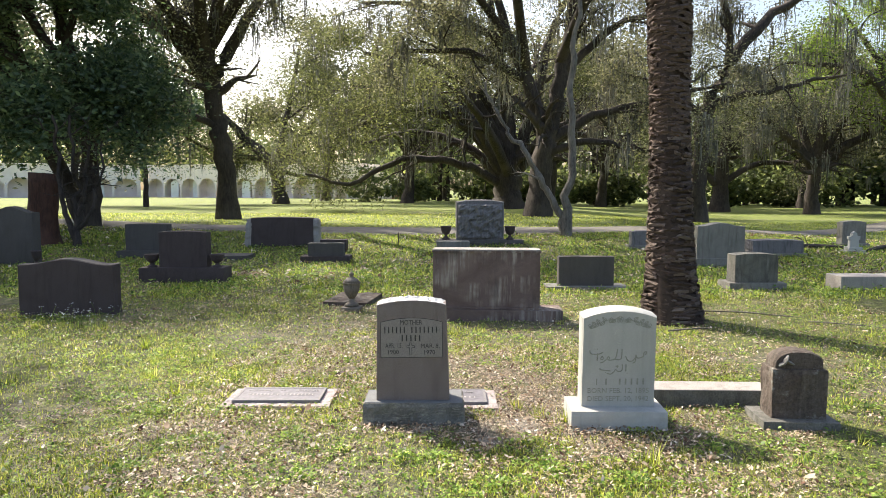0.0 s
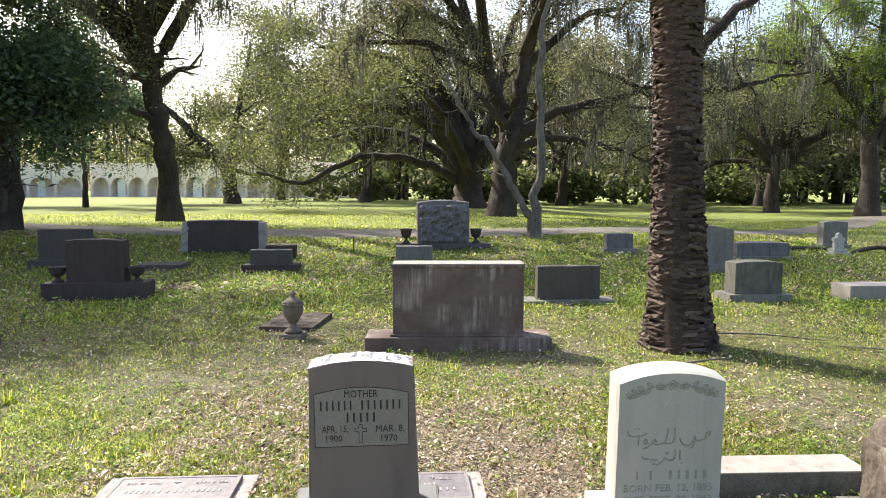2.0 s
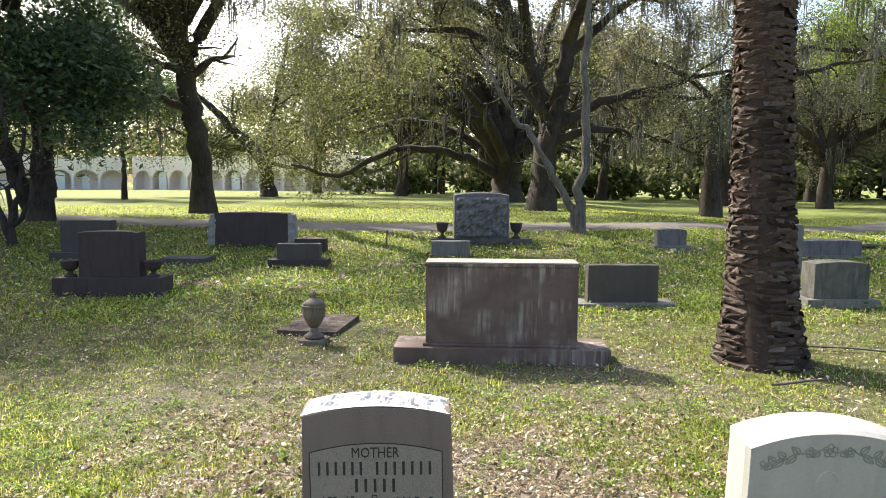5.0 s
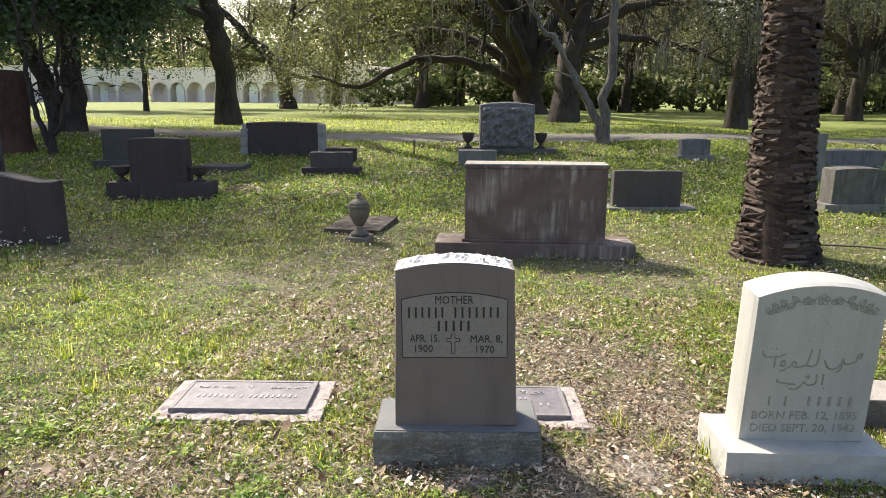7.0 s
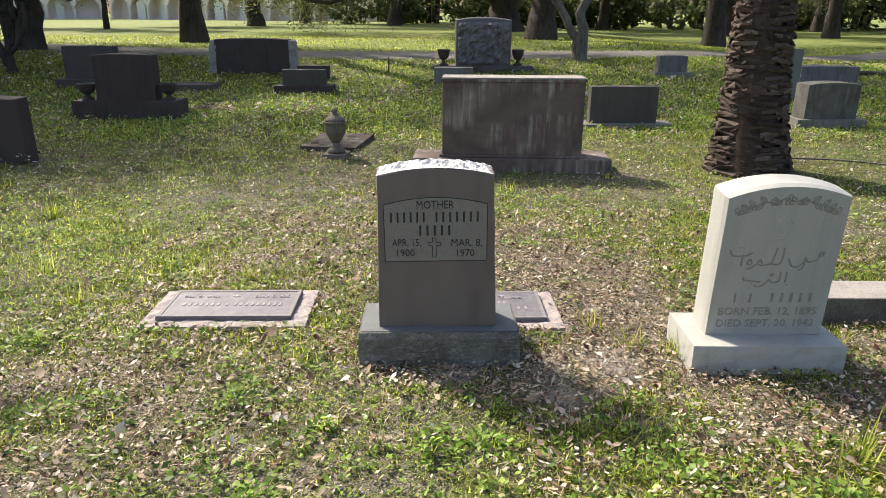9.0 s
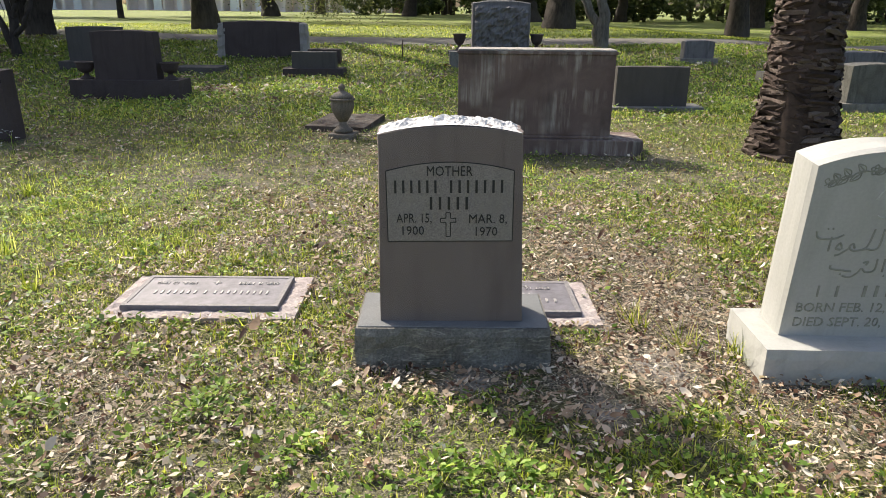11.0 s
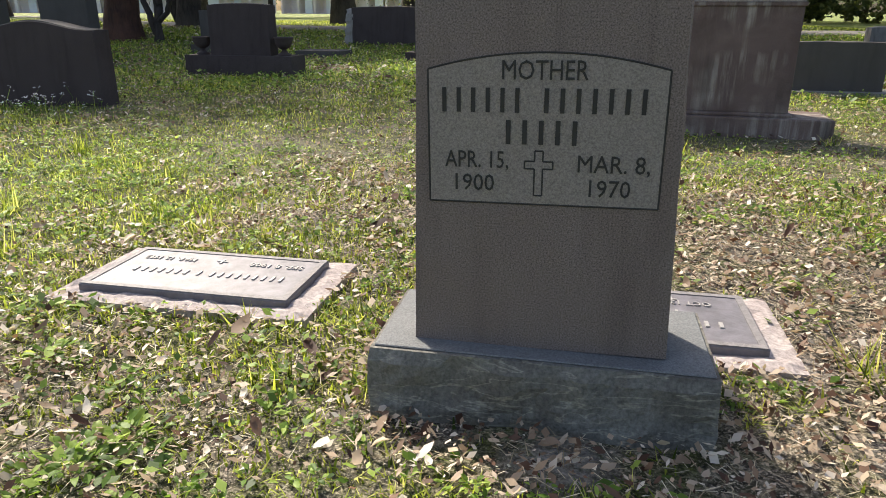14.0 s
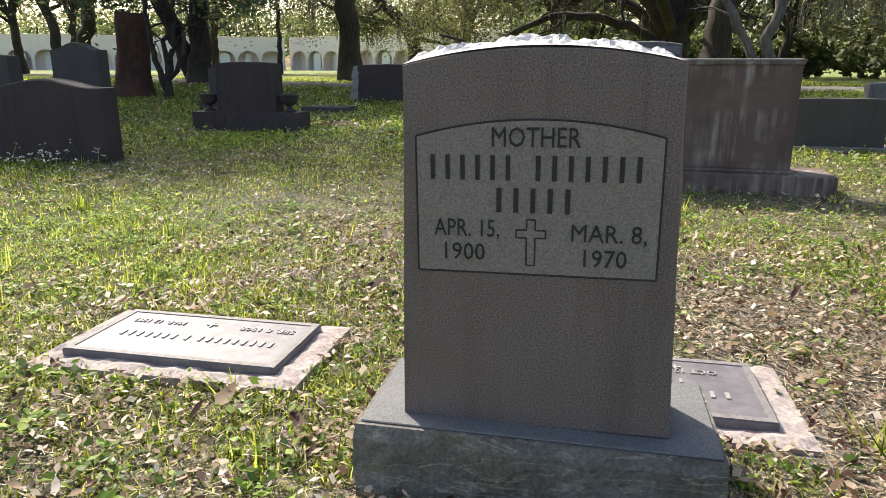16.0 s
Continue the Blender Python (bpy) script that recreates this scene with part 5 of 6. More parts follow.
for k, (x, y, s, ln) in enumerate(((-20.5, 24.5, 0.30, 0.6), (-27.0, 31.0, 0.28, -0.9), (-37.0, 39.0, 0.30, -0.3), (-33.5, 39.5, 0.24, 0.5), (-27.5, 47.0, 0.3, 0.2))):
    tree("oak_tree", "shady oak among the trees by the side lawn", (x, y), [
        [(0, 0, 0, s), (ln * 0.4, 0, 2.0, s * 0.9), (ln, 0, 4.0, s * 0.8)],
        [(ln * 0.8, 0, 3.6, s * 0.7), (ln + 1.2, 0, 6.0, s * 0.5), (ln + 2.6, 0, 8.6, s * 0.2)],
        [(ln * 0.8, 0, 3.4, s * 0.7), (ln - 1.2, 0, 5.8, s * 0.5), (ln - 3.0, 0, 8.2, s * 0.2)],
        [(ln * 0.9, 0, 3.8, s * 0.7), (ln + 0.1, 0.6, 7.0, s * 0.5), (ln, 1, 10.5, s * 0.2)],
    ], 60 + k, M_DARKLEAF if k % 2 else M_OAK, 8, 0.6, 0.26, 60, 1.4, 0.05, 4.5)


for k, (x, y, h) in enumerate(((-3.0, 58.0, 14.0), (9.5, 56.0, 15.0), (15.5, 62.0, 14.0), (33.0, 58.0, 13.0), (40.0, 50.0, 12.0), (-12.5, 69.0, 16.0))):
    tree("oak_tree", "broad far oak closing the view behind the lawn", (x, y), [
        [(0, 0, 0, 0.5), (0.2, 0, 2.4, 0.42), (0.3, 0, 4.4, 0.4)],
        [(0.3, 0, 4.2, 0.3), (-2.0, 0, h * 0.5, 0.22), (-5.0, -0.5, h * 0.62, 0.08)],
        [(0.3, 0, 4.2, 0.3), (2.4, 0, h * 0.5, 0.22), (5.4, -0.5, h * 0.6, 0.08)],
        [(0.3, 0, 4.4, 0.3), (-0.6, 0, h * 0.65, 0.2), (-1.6, 0, h, 0.06)],
        [(0.3, 0, 4.4, 0.3), (1.6, 0, h * 0.7, 0.2), (3.2, 0, h * 0.95, 0.06)],
    ], 80 + k, M_OAK if k % 3 else M_OAK_Y, 6, 0.9, 0.40, 120, 1.8, 0.05, 6.0)


# ---- far woods ----
def woods():
    rng = np.random.default_rng(8)
    V, F, base, trunks = [], [], 0, []
    spots = []
    for k in range(95):
        x = rng.uniform(-6, 95)
        spots.append((x, 70 + rng.uniform(0, 14) - 0.22 * max(0, x - 20), rng.uniform(7, 15), False))
    for k in range(90):
        x = rng.uniform(-150, 0)
        spots.append((x, 112 + rng.uniform(0, 25), rng.uniform(8, 15), False))
    for k in range(90):
        x = rng.uniform(-8, 95)
        spots.append((x, 63 - 0.24 * max(0, x - 20) + rng.uniform(0, 3), rng.uniform(2.0, 4.2), True))
    for x, y, h, bush in spots:
        z0 = 0.3 * (1 if x < 6 else 0)
        n = 120 if bush else 115
        r = rng.normal(0, 1, (n, 3))
        r /= np.linalg.norm(r, axis=1)[:, None]
        r *= rng.uniform(0.45, 1.0, (n, 1)) ** 0.5
        lump = 1 + 0.35 * np.sin(r[:, 0:1] * 5 + x) * np.sin(r[:, 2:3] * 4 + y)
        C = np.array([[x, y, z0 + h * (0.5 if bush else 0.58)]]) + r * lump * np.array([[h * (0.75 if bush else 0.36), h * 0.4, h * (0.5 if bush else 0.44)]])
        C = C[C[:, 2] > z0]
        v, f = leaves(rng, C, 3, h * 0.05, 0.5 if bush else 0.85, 0.8, 0.6)
        V.append(v)
        F.append(f + base)
        base += len(v)
        if not bush:
            trunks.append(([Vector((x, y, z0 - 0.1)), Vector((x + 0.2, y, h * 0.4)), Vector((x + rng.normal(0, 0.6), y, h * 0.8))], [0.3, 0.24, 0.1], 1.0))
    ob = tagged(new("far_woods", mesh_np("far_woods", np.concatenate(V), np.concatenate(F), M_WOODS)), "dark thick woods and hedge behind the lawns", "woods", kind="stuff")
    v, f = tubes(trunks, 6)
    tagged(new("woods_trunks", mesh_np("woods_trunks", v, f, M_BARK, True)), "dark trunks of the far woods", "woods", kind="stuff")


woods()


# ---- white arcade building ----
def arcade(at, turn, bays, pitch, label, height=4.6, end_wall=0.0):
    """A long low building with a row of pointed arches; local x runs along its front, which faces -y."""
    z = float(ground_z(np.float64(at[0]), np.float64(at[1])))
    top = thing("arcade_building", label, "building", pose(at[0], at[1], z, 0, 0, turn))
    L = bays * pitch
    spring, crown, half = 1.75, 2.8, pitch * 0.44
    bm = bmesh.new()
    n = 10
    for b in range(bays):
        x0 = b * pitch
        c = x0 + pitch / 2
        arch = []
        for k in range(n + 1):
            s = -1 + 2 * k / n
            arch.append((c + s * half, spring + (crown - spring) * (1 - abs(s) ** 2.2) ** 0.62))
        left = [(x0, 0), (c - half, 0), (c - half, spring)]
        rows = [[(x0, -0.1), (c - half, -0.1), (c - half, spring), (x0, spring)], [(c + half, -0.1), (x0 + pitch, -0.1), (x0 + pitch, spring), (c + half, spring)]]
        for q in rows:
            bm.faces.new([bm.verts.new((x, 0, zz)) for x, zz in q])
        prof = [(x0, spring)] + arch + [(x0 + pitch, spring)]
        for (xa, za), (xb, zb) in zip(prof, prof[1:]):
            if xb - xa > 1e-5:
                bm.faces.new([bm.verts.new((xa, 0, za)), bm.verts.new((xb, 0, zb)), bm.verts.new((xb, 0, height)), bm.verts.new((xa, 0, height))])
    bmesh.ops.remove_doubles(bm, verts=bm.verts, dist=0.001)
    geo = bmesh.ops.extrude_face_region(bm, geom=bm.faces[:])
    for v in [g for g in geo["geom"] if isinstance(g, bmesh.types.BMVert)]:
        v.co.y += 0.35
    bmesh.ops.recalc_face_normals(bm, faces=bm.faces)
    part("wall", bm, M_WHITE, top, "white plaster arcade wall")
    part("back_wall", box(bmesh.new(), 0, L, 1.7, 2.0, -0.1, height - 0.2, 0), M_PLASTER_IN, top, "shaded plaster wall")
    part("roof", box(bmesh.new(), -0.1, L + 0.1, 0.36, 6.0, height - 0.2, height - 0.02, 0.02), M_WHITE, top)
    part("coping", box(bmesh.new(), -0.12, L + 0.12, -0.08, 0.42, height, height + 0.14, 0.02), M_WHITE, top)
    part("side_wall", box(bmesh.new(), -0.3, 0, -0.02, 6.0, -0.1, height - 0.02, 0), M_WHITE, top)
    part("side_wall", box(bmesh.new(), L, L + 0.3, -0.02, 6.0, -0.1, height - 0.02, 0), M_WHITE, top)
    part("floor", box(bmesh.new(), 0, L, 0.36, 1.7, -0.1, 0.06, 0), M_PLASTER_IN, top)
    for b in range(bays + 1):
        part("pilaster", box(bmesh.new(), b * pitch - 0.12, b * pitch + 0.12, -0.09, -0.003, -0.1, spring + 0.2, 0.02), M_WHITE, top)
        if b < bays:
            part("partition", box(bmesh.new(), b * pitch - 0.08, b * pitch + 0.08, 0.36, 1.7, 0.06, height - 0.3, 0), M_PLASTER_IN, top)
    # white panels stand in for openings onto a bright courtyard
    for b in range(bays):
        if b % 4 in (1, 2):
            part("opening_panel", extrude(curve_outline(1.5 if b % 4 == 1 else 1.0, 2.1, 2.5), 0.06), M_OPENING, top, "white panel in place of an opening to a sunlit courtyard", pose(b * pitch + pitch * 0.5, 0.5 if b % 4 == 1 else 1.2, 0.06))
    if end_wall:
        part("end_block", box(bmesh.new(), L + 0.3, L + end_wall, 0.2, 6.0, -0.1, 3.4, 0.03), M_WHITE, top, "plain white end block")


arcade((-45.0, 100.0), -23.5, 11, 3.35, "long white arcaded building behind the trees", 4.7, 4.0)
arcade((-82.0, 80.0), 28.0, 12, 3.4, "white arcaded wing beyond the side trees", 4.7)
fence = thing("fence", "brown wooden fence beside the building", "fence", pose(-6.3, 82.5, 0.3))
for k in range(8):
    part("board", box(bmesh.new(), k * 0.3, k * 0.3 + 0.28, 0, 0.05, -0.05, 1.9, 0.01), M_FENCE, fence)


# ---- grass, weeds and fallen leaves ----
RECTS = ((-0.33, 0.35, -0.06, 0.27), (0.97, 1.62, -0.12, 0.23), (-1.34, -0.59, 0.31, 0.73), (-0.17, 0.57, 0.27, 0.69), (2.14, 2.73, -0.16, 0.2), (1.49, 2.48, 0.31, 0.56),
         (-0.19, 1.57, 3.36, 3.85), (-4.85, -3.6, 3.72, 4.04), (-4.7, -3.3, 6.55, 7.0), (-1.2, -0.55, 4.4, 5.3), (-1.06, -0.81, 3.98, 4.22), (1.76, 3.0, 5.9, 6.34), (4.48, 5.36, 5.85, 6.31), (6.1, 7.6, 6.0, 6.4))


def open_ground(P):
    ok = np.abs(P[:, 1] - road_mid(P[:, 0])) > 1.25
    for x0, x1, y0, y1 in RECTS:
        ok &= ~((P[:, 0] > x0) & (P[:, 0] < x1) & (P[:, 1] > y0) & (P[:, 1] < y1))
    ok &= np.hypot(P[:, 0] - 2.84, P[:, 1] - 3.55) > 0.42
    return P[ok]


def wave(P, f, s):
    """A smooth random field over the lawn, about -1 to 1."""
    r = np.random.default_rng(s)
    v = 0
    for k in range(7):
        a, ph, q = r.uniform(0, 2 * math.pi), r.uniform(0, 7), f * r.uniform(0.5, 2.2)
        v = v + np.sin((P[:, 0] * math.cos(a) + P[:, 1] * math.sin(a)) * q + ph)
    return v / 2.6


def scatter(rng, x0, x1, y0, y1, per):
    n = int((x1 - x0) * (y1 - y0) * per)
    return open_ground(np.stack([rng.uniform(x0, x1, n), rng.uniform(y0, y1, n)], 1))


def blades(rng, P, h, w, simple=False, lean=(0.1, 1.1)):
    n = len(P)
    z = ground_z(P[:, 0], P[:, 1]) - 0.012
    B = np.column_stack([P, z])
    th, lean = rng.uniform(0, 2 * math.pi, n), rng.uniform(*lean, n)
    hh = h * rng.uniform(0.5, 1.3, n)
    d = np.stack([np.cos(th), np.sin(th), 0 * th], 1)
    s = np.stack([-np.sin(th), np.cos(th), 0 * th], 1) * (w * rng.uniform(0.6, 1.3, n))[:, None]
    up = np.array([[0, 0, 1.0]])
    mid = B + up * (hh * 0.6)[:, None] + d * (hh * lean * 0.3)[:, None]
    tip = B + up * hh[:, None] * np.maximum(0.15, 1 - 0.42 * lean)[:, None] + d * (hh * lean)[:, None]
    if simple:
        return np.stack([B - s, B + s, tip], 1).reshape(-1, 3), np.arange(n)[:, None] * 3 + np.array([[0, 1, 2]])
    V = np.stack([B - s, B + s, mid + s * 0.8, tip, mid - s * 0.8], 1).reshape(-1, 3)
    k = np.arange(n)[:, None] * 5
    F3 = np.concatenate([k + np.array([[0, 1, 2]]), k + np.array([[0, 2, 4]]), k + np.array([[4, 2, 3]])])
    return V, F3


TUFTS = ((0.70, 0.29, 34, 0.13), (0.83, 0.11, 40, 0.12), (0.99, 0.06, 34, 0.11), (1.32, -0.69, 46, 0.20), (-0.54, 0.02, 20, 0.08), (-0.95, 1.33, 22, 0.12), (-0.33, 0.0, 9, 0.12), (-1.0, 0.95, 26, 0.08),
         (-2.62, 2.1, 60, 0.16), (-2.1, 1.0, 50, 0.12), (-1.75, 0.6, 34, 0.13), (0.95, 0.75, 30, 0.09), (-0.38, -0.49, 22, 0.07), (-0.75, 0.30, 12, 0.07), (1.72, 0.15, 40, 0.08), (0.15, 2.9, 26, 0.10), (1.5, 3.2, 30, 0.10))
# dense rosettes of broad weeds: place, reach, leaves
CLUMPS = ((-0.62, 1.49, 0.07, 46), (-1.43, 1.08, 0.08, 46), (-0.73, -0.33, 0.15, 150), (-0.70, -0.22, 0.08, 60), (-0.38, -0.49, 0.08, 50), (-0.03, -0.61, 0.12, 90), (0.15, -0.59, 0.11, 80), (0.79, -0.77, 0.11, 70), (-1.2, -0.33, 0.14, 90),
          (0.60, 1.37, 0.12, 60), (-1.05, 0.0, 0.10, 60), (-2.15, 0.44, 0.16, 90), (-1.7, 0.18, 0.15, 90), (-2.7, 1.68, 0.18, 90), (-2.48, 2.5, 0.16, 80), (-0.55, -0.85, 0.13, 90), (0.45, -0.95, 0.14, 90), (-1.5, -0.75, 0.16, 100), (1.15, -0.9, 0.14, 80), (1.75, -0.45, 0.12, 70), (2.2, -0.4, 0.14, 80),
          (1.0, 1.15, 0.12, 60), (1.4, 1.6, 0.16, 70), (0.95, 2.4, 0.16, 70), (-0.2, 2.6, 0.14, 60), (1.9, 2.9, 0.2, 90), (-1.5, 2.3, 0.16, 70), (-0.98, 0.22, 0.05, 18))
BARE = ((0.06, -0.12, 0.10), (0.47, -0.28, 0.09), (0.72, -0.02, 0.13), (0.55, 0.32, 0.10), (0.30, -0.2, 0.12), (0.86, 0.30, 0.10), (-0.16, -0.14, 0.13), (0.40, -0.05, 0.12))


def lush(P):
    """How green the lawn is: lush at the west side and in patches, strawy in the middle, bare before the grey stone."""
    bare = np.exp(-(((P[:, 0] + 0.1) / 1.9) ** 2 + ((P[:, 1] - 0.45) / 1.5) ** 2))
    v = 0.45 * wave(P, 1.7, 3) + 0.40 * wave(P, 5.5, 4) + 0.45 * wave(P, 17.0, 9) + 0.9 - 0.75 * bare + 0.9 * (1 - sm(-1.9, -1.1, P[:, 0])) * (1 - sm(1.5, 3.0, P[:, 1])) + 0.35 * (1 - sm(-0.7, -0.2, P[:, 1]))
    for x, y, r in BARE:
        v = v - 1.6 * np.exp(-((P[:, 0] - x) ** 2 + (P[:, 1] - y) ** 2) / (r * r))
    return v


class Heap:
    """Gathers arrays of many small pieces into one mesh."""

    def __init__(self):
        self.v, self.f, self.n = [], [], 0

    def add(self, vf):
        self.v.append(vf[0])
        self.f.append(vf[1] + self.n)
        self.n += len(vf[0])

    def link(self, name, material, label, category):
        me = mesh_np(name, np.concatenate(self.v), np.concatenate(self.f), material)
        return tagged(new(name, me), label, category, kind="stuff")


def grass_all():
    rng = np.random.default_rng(77)
    heap = Heap()
    for x0, x1, y0, y1, per, h, w, keep in ((-2.4, 2.6, -1.3, 2.2, 3600, 0.027, 0.0018, -0.25), (-5.2, 5.6, -1.3, 7.0, 1300, 0.042, 0.0040, -0.25), (-11, 12, 5.0, 15.5, 330, 0.075, 0.011, -0.25), (-26, 26, 14, 30, 45, 0.07, 0.02, 0.8), (-9, 9, -7, -1.2, 60, 0.06, 0.008, 0.3)):
        P = scatter(rng, x0, x1, y0, y1, per)
        P = P[lush(P) + keep > rng.normal(0.1, 0.38, len(P))]
        heap.add(blades(rng, P, h, w, per < 2000))
    # low star-shaped tufts
    T = scatter(rng, -2.6, 2.8, -1.3, 3.0, 260)
    T = T[lush(T) > rng.normal(0.1, 0.3, len(T))]
    T = np.repeat(T, 9, axis=0) + rng.normal(0, 0.008, (len(T) * 9, 2))
    heap.add(blades(rng, open_ground(T), 0.042, 0.0028, True, lean=(0.6, 1.6)))
    # single tufts by the stones
    for x, y, n, h in TUFTS:
        heap.add(blades(rng, np.array([[x, y]]) + rng.normal(0, 0.022, (n, 2)), h, 0.0035, True))
    # taller tufts
    T = scatter(rng, -6, 6, -1.3, 9, 1.2)
    T = T[lush(T) > 0.2]
    T = np.repeat(T, 26, axis=0) + rng.normal(0, 0.035, (len(T) * 26, 2))
    heap.add(blades(rng, open_ground(T), 0.10, 0.0034, True))
    heap.link("grass", M_GRASS, "short patchy yellow-green grass", "grass")


def folded_leaves(C, A, S, L, wide, cup, bend):
    """Leaves of eight corners, folded along the rib: middle, way, side, length; cup lifts the edges, bend the ends."""
    up = np.array([[0, 0, 1.0]])
    at = lambda f, g, z: C + A * L * f + S * L * wide * g + up * L * z
    V = np.stack([at(-0.5, 0, bend), at(-0.18, 1, cup), at(0.2, 0.8, cup), at(0.5, 0, bend), at(0.2, -0.8, cup), at(-0.18, -1, cup), at(-0.18, 0, 0), at(0.2, 0, 0)], 1).reshape(-1, 3)
    k = np.arange(len(C))[:, None] * 8
    return V, np.concatenate([k + np.array([q]) for q in ((0, 1, 6, 5), (1, 2, 7, 6), (6, 7, 4, 5), (2, 3, 4, 7))])


def rosettes(rng, C, k, reach, size, lift, simple=False):
    """k small leaves round each place, pointing out and up."""
    n = len(C) * k
    C = np.repeat(C, k, 0)
    a = rng.uniform(0, 2 * math.pi, n)
    r = rng.uniform(0.05, 1.0, n) * reach
    A = np.stack([np.cos(a), np.sin(a), rng.uniform(-0.25, 0.75, n)], 1)
    A /= np.linalg.norm(A, axis=1)[:, None]
    S = np.stack([-np.sin(a), np.cos(a), rng.normal(0, 0.35, n)], 1)
    L = (size * rng.uniform(0.55, 1.35, n))[:, None]
    B = C + np.stack([np.cos(a) * r, np.sin(a) * r, rng.uniform(0.1, 1.0, n) * lift * (1.15 - r / reach)], 1)
    if simple:
        V = np.stack([B, B + A * L * 0.5 + S * L * 0.3, B + A * L, B + A * L * 0.5 - S * L * 0.3], 1).reshape(-1, 3)
        return V, np.arange(n)[:, None] * 4 + np.arange(4)[None]
    return folded_leaves(B, A, S, L, rng.uniform(0.18, 0.3, (n, 1)), rng.uniform(0.0, 0.16, (n, 1)), rng.uniform(-0.2, 0.05, (n, 1)))


def weeds():
    rng = np.random.default_rng(78)
    heap = Heap()
    for x0, x1, y0, y1, per, k, reach, size, lift, keep in ((-2.6, 2.6, -1.3, 2.4, 130, 9, 0.038, 0.017, 0.026, -0.25), (-5.2, 5.6, -1.3, 8.0, 60, 9, 0.06, 0.026, 0.045, -0.1), (-11, 12, 5.0, 15.5, 46, 6, 0.11, 0.050, 0.07, -0.1)):
        P = scatter(rng, x0, x1, y0, y1, per)
        P = P[lush(P) + keep > rng.normal(0.25, 0.3, len(P))]
        heap.add(rosettes(rng, np.column_stack([P, ground_z(P[:, 0], P[:, 1]) + 0.004]), k, reach, size, lift, per < 80))
    for x, y, reach, k in CLUMPS:
        heap.add(rosettes(rng, np.array([[x, y, 0.0]]), k, reach, 0.026, 0.055))
    heap.link("weeds", M_WEED, "low broad-leaved weeds and clover in the lawn", "weeds")


def litter():
    rng = np.random.default_rng(79)
    heap = Heap()
    # whole leaves
    for x0, x1, y0, y1, per, size in ((-2.4, 2.6, -1.3, 2.2, 460, 0.024), (-5.2, 5.6, -1.3, 6.0, 80, 0.027), (-2.2, 2.4, -1.2, 2.0, 22, 0.044)):
        P = scatter(rng, x0, x1, y0, y1, per)
        P = P[0.95 - lush(P) > rng.normal(0, 0.5, len(P))]
        n = len(P)
        a, tilt = rng.uniform(0, 2 * math.pi, n), rng.normal(0, 0.35, n)
        A = np.stack([np.cos(a), np.sin(a), tilt], 1)
        S = np.stack([-np.sin(a), np.cos(a), rng.normal(0, 0.4, n)], 1)
        L = (size * np.minimum(rng.lognormal(-0.1, 0.4, n), 1.7))[:, None]
        C = np.column_stack([P, 0.004 + np.abs(tilt) * L[:, 0] * 0.5 + rng.uniform(0, 0.016, n)])
        heap.add(folded_leaves(C, A, S, L, rng.uniform(0.16, 0.28, (n, 1)), rng.uniform(-0.05, 0.20, (n, 1)), rng.uniform(-0.1, 0.2, (n, 1))))
    # broken bits, and leaves farther off
    for x0, x1, y0, y1, per, size in ((-2.4, 2.6, -1.3, 2.2, 3200, 0.013), (-5.2, 5.6, -1.3, 7.0, 950, 0.017), (-12, 13, 6.5, 17, 110, 0.048), (-8, 8, -6, -1.2, 60, 0.04)):
        P = scatter(rng, x0, x1, y0, y1, per)
        P = P[1.0 - lush(P) > rng.normal(0, 0.55, len(P))]
        n = len(P)
        a = rng.uniform(0, 2 * math.pi, n)
        A = np.stack([np.cos(a), np.sin(a), rng.normal(0, 0.4, n)], 1)
        S = np.stack([-np.sin(a), np.cos(a), rng.normal(0, 0.5, n)], 1)
        L = (size * np.minimum(rng.lognormal(0, 0.5, n), 2.0))[:, None]
        C = np.column_stack([P, ground_z(P[:, 0], P[:, 1]) + 0.006 + rng.uniform(0, 0.022, n) + 0.15 * L[:, 0]])
        w = rng.uniform(0.12, 0.34, (n, 1))
        heap.add((np.stack([C - A * L * 0.5, C + S * L * w, C + A * L * 0.5, C - S * L * w], 1).reshape(-1, 3), np.arange(n)[:, None] * 4 + np.arange(4)[None]))
    heap.link("leaf_litter", M_LITTER, "dry beige and brown fallen leaves", "fallen leaves")
    P = scatter(rng, -2.4, 2.6, -1.3, 2.2, 1500)
    P = P[0.7 - lush(P) > rng.normal(0, 0.5, len(P))]
    n = len(P)
    a, L = rng.uniform(0, 2 * math.pi, n), rng.uniform(0.012, 0.05, (n, 1))
    A = np.stack([np.cos(a), np.sin(a), rng.normal(0, 0.2, n)], 1)
    S = np.stack([-np.sin(a), np.cos(a), 0 * a], 1) * 0.0008
    C = np.column_stack([P, rng.uniform(0.003, 0.02, n)])
    straw = Heap()
    straw.add((np.stack([C - A * L / 2 - S, C - A * L / 2 + S, C + A * L / 2 + S, C + A * L / 2 - S], 1).reshape(-1, 3), np.arange(n)[:, None] * 4 + np.arange(4)[None]))
    straw.link("straw", M_STRAW, "pale dry straw and stalks on the soil", "straw")


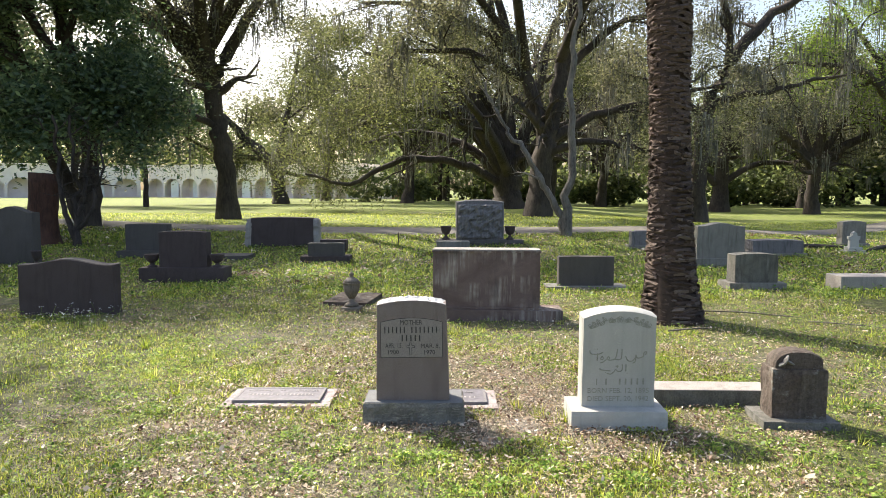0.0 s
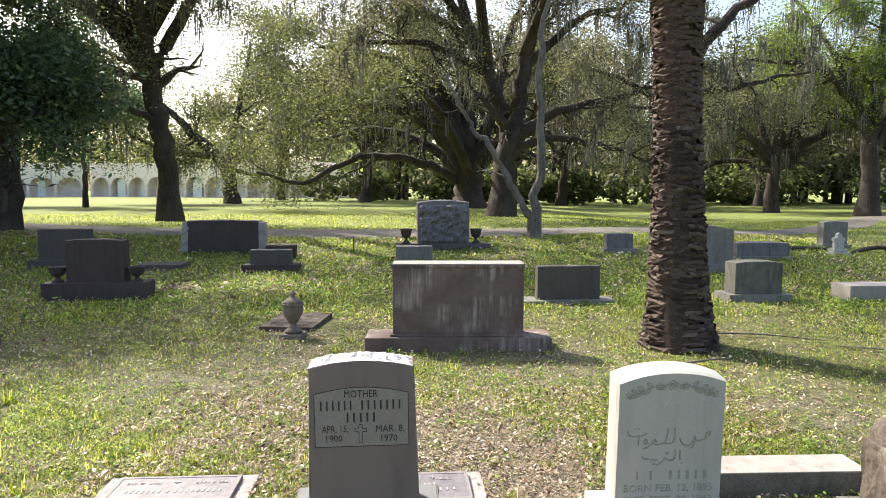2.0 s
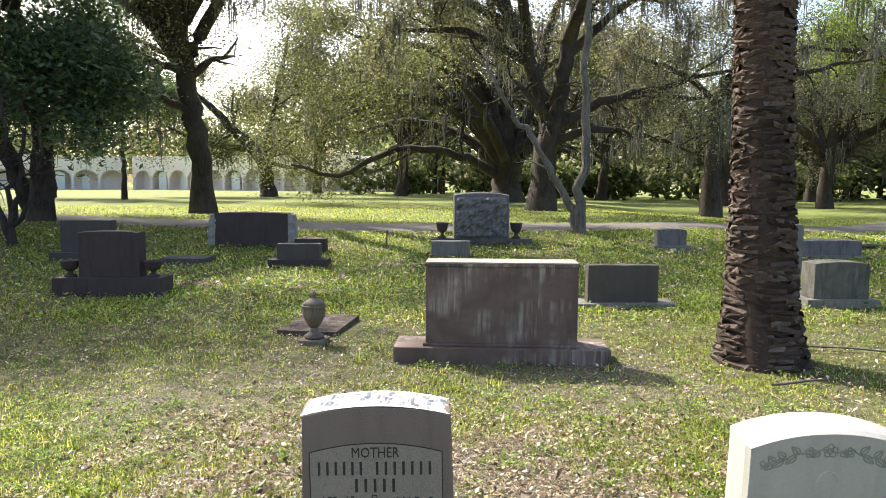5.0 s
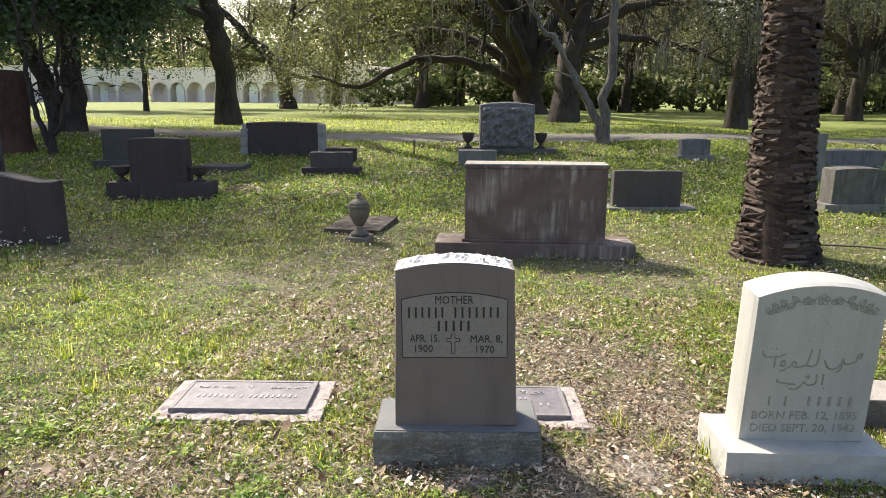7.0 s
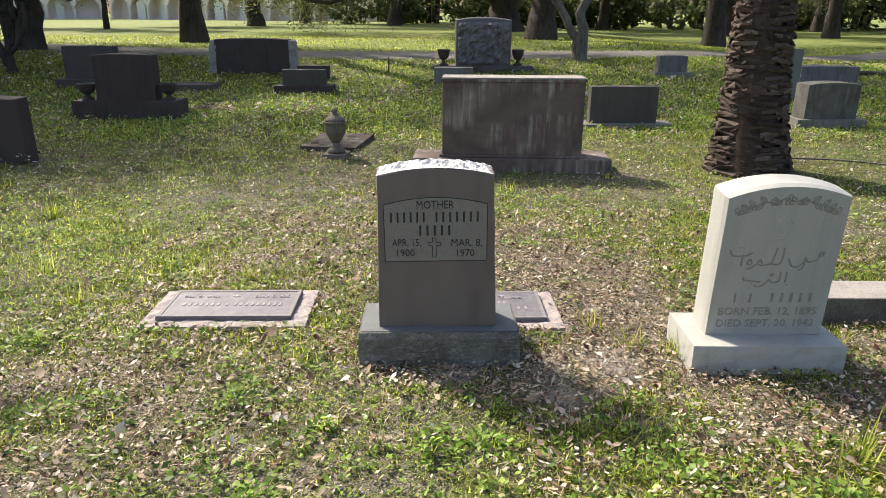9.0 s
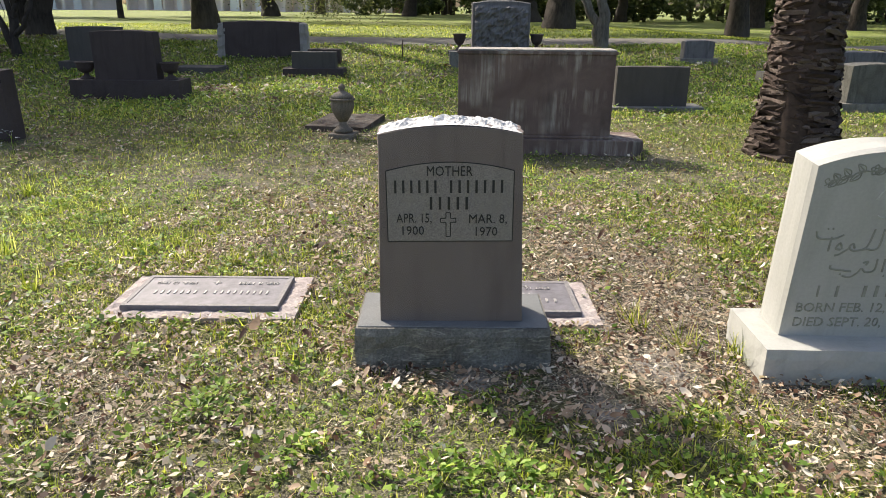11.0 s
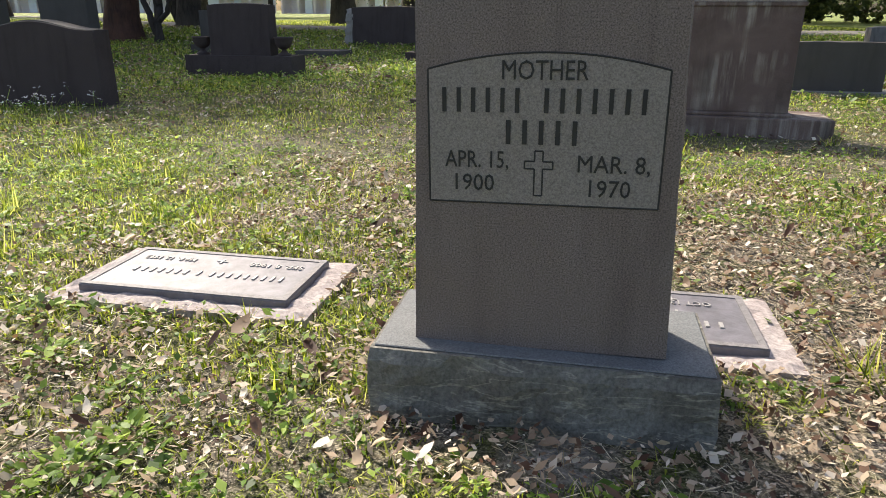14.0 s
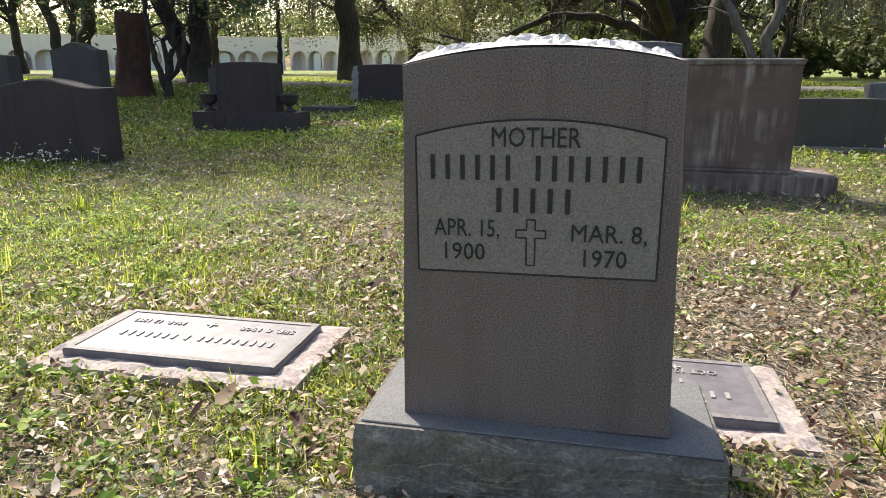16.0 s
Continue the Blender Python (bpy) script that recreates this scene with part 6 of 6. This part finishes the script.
def white_flowers():
    """Thin stalks with small white flowers at the foot of the broad black stone."""
    rng = np.random.default_rng(81)
    P = np.stack([rng.normal(-3.95, 0.4, 44), rng.normal(3.2, 0.3, 44)], 1)
    P = P[P[:, 1] < 3.7]
    out, C = [], []
    for x, y in P:
        h = rng.uniform(0.05, 0.2)
        tip = Vector((x + rng.normal(0, 0.03), y + rng.normal(0, 0.03), h))
        out.append(([Vector((x, y, -0.01)), Vector((x, y, h * 0.5)), tip], [0.003, 0.002, 0.0015], 0.0))
        C += [tuple(tip + Vector(rng.normal(0, 0.012, 3))) for _ in range(3)]
    top = thing("wildflowers", "white wildflowers on thin stalks before the black headstone", "wildflowers")
    v, f = tubes(out, 3)
    tagged(child("stalk", mesh_np("stalk", v, f, M_WEED), top), kind="stuff")
    v, f = rosettes(rng, np.array(C), 5, 0.004, 0.011, 0.006, True)
    tagged(child("petal", mesh_np("petal", v, f, M_PETAL), top), kind="stuff")


def leaf_pile():
    rng = np.random.default_rng(82)
    P = np.stack([rng.normal(-3.15, 0.13, 120), rng.normal(7.5, 0.14, 120)], 1)
    v, f = rosettes(rng, np.column_stack([P, 0 * P[:, 0] + 0.01]), 2, 0.02, 0.06, 0.07)
    tagged(new("leaf_pile", mesh_np("leaf_pile", v, f, M_LITTER)), "heap of rusty dry leaves in the grass", "fallen leaves", kind="stuff")


def fallen_sticks():
    rng = np.random.default_rng(80)
    for label, pts in (("dry fallen palm stalk in the grass", [(3.35, 3.9, 0.03, 0.009), (3.8, 3.78, 0.035, 0.01), (4.3, 3.5, 0.03, 0.005)]),
                       ("short dead branch in the grass", [(2.55, 2.75, 0.025, 0.01), (2.85, 2.82, 0.035, 0.01), (3.05, 2.9, 0.025, 0.005)]),
                       ("thin dry stick on the grass", [(4.3, 3.3, 0.02, 0.007), (4.6, 3.1, 0.03, 0.008), (4.95, 2.95, 0.02, 0.004)]),
                       ("heap of dark fallen branches", [(8.6, 12.2, 0.05, 0.05), (9.2, 12.5, 0.12, 0.06), (9.9, 12.4, 0.1, 0.04), (10.6, 12.6, 0.05, 0.02)]),
                       ("dark fallen branch on the grass", [(10.3, 11.9, 0.05, 0.05), (11.2, 12.3, 0.14, 0.05), (12.4, 12.2, 0.05, 0.02)])):
        fine = smooth([p[:3] for p in pts], 4)
        rr = np.interp(np.linspace(0, len(pts) - 1, len(fine)), np.arange(len(pts)), [p[3] for p in pts])
        out = [(fine, list(rr), 1.0)]
        if pts[0][3] > 0.04:
            tips = []
            branch(rng, fine, list(rr), 0.9, 1, out, tips, 0.1, 2, 0.3, 0.2, 5)
        V, F = tubes(out, 6)
        V[:, 2] = np.maximum(V[:, 2], 0.0)
        tagged(new("fallen_branch", mesh_np("fallen_branch", V, F, M_BARK_PALE if pts[0][3] < 0.04 else M_BARK, True)), label, "branch")


grass_all()
weeds()
litter()
fallen_sticks()
white_flowers()
leaf_pile()
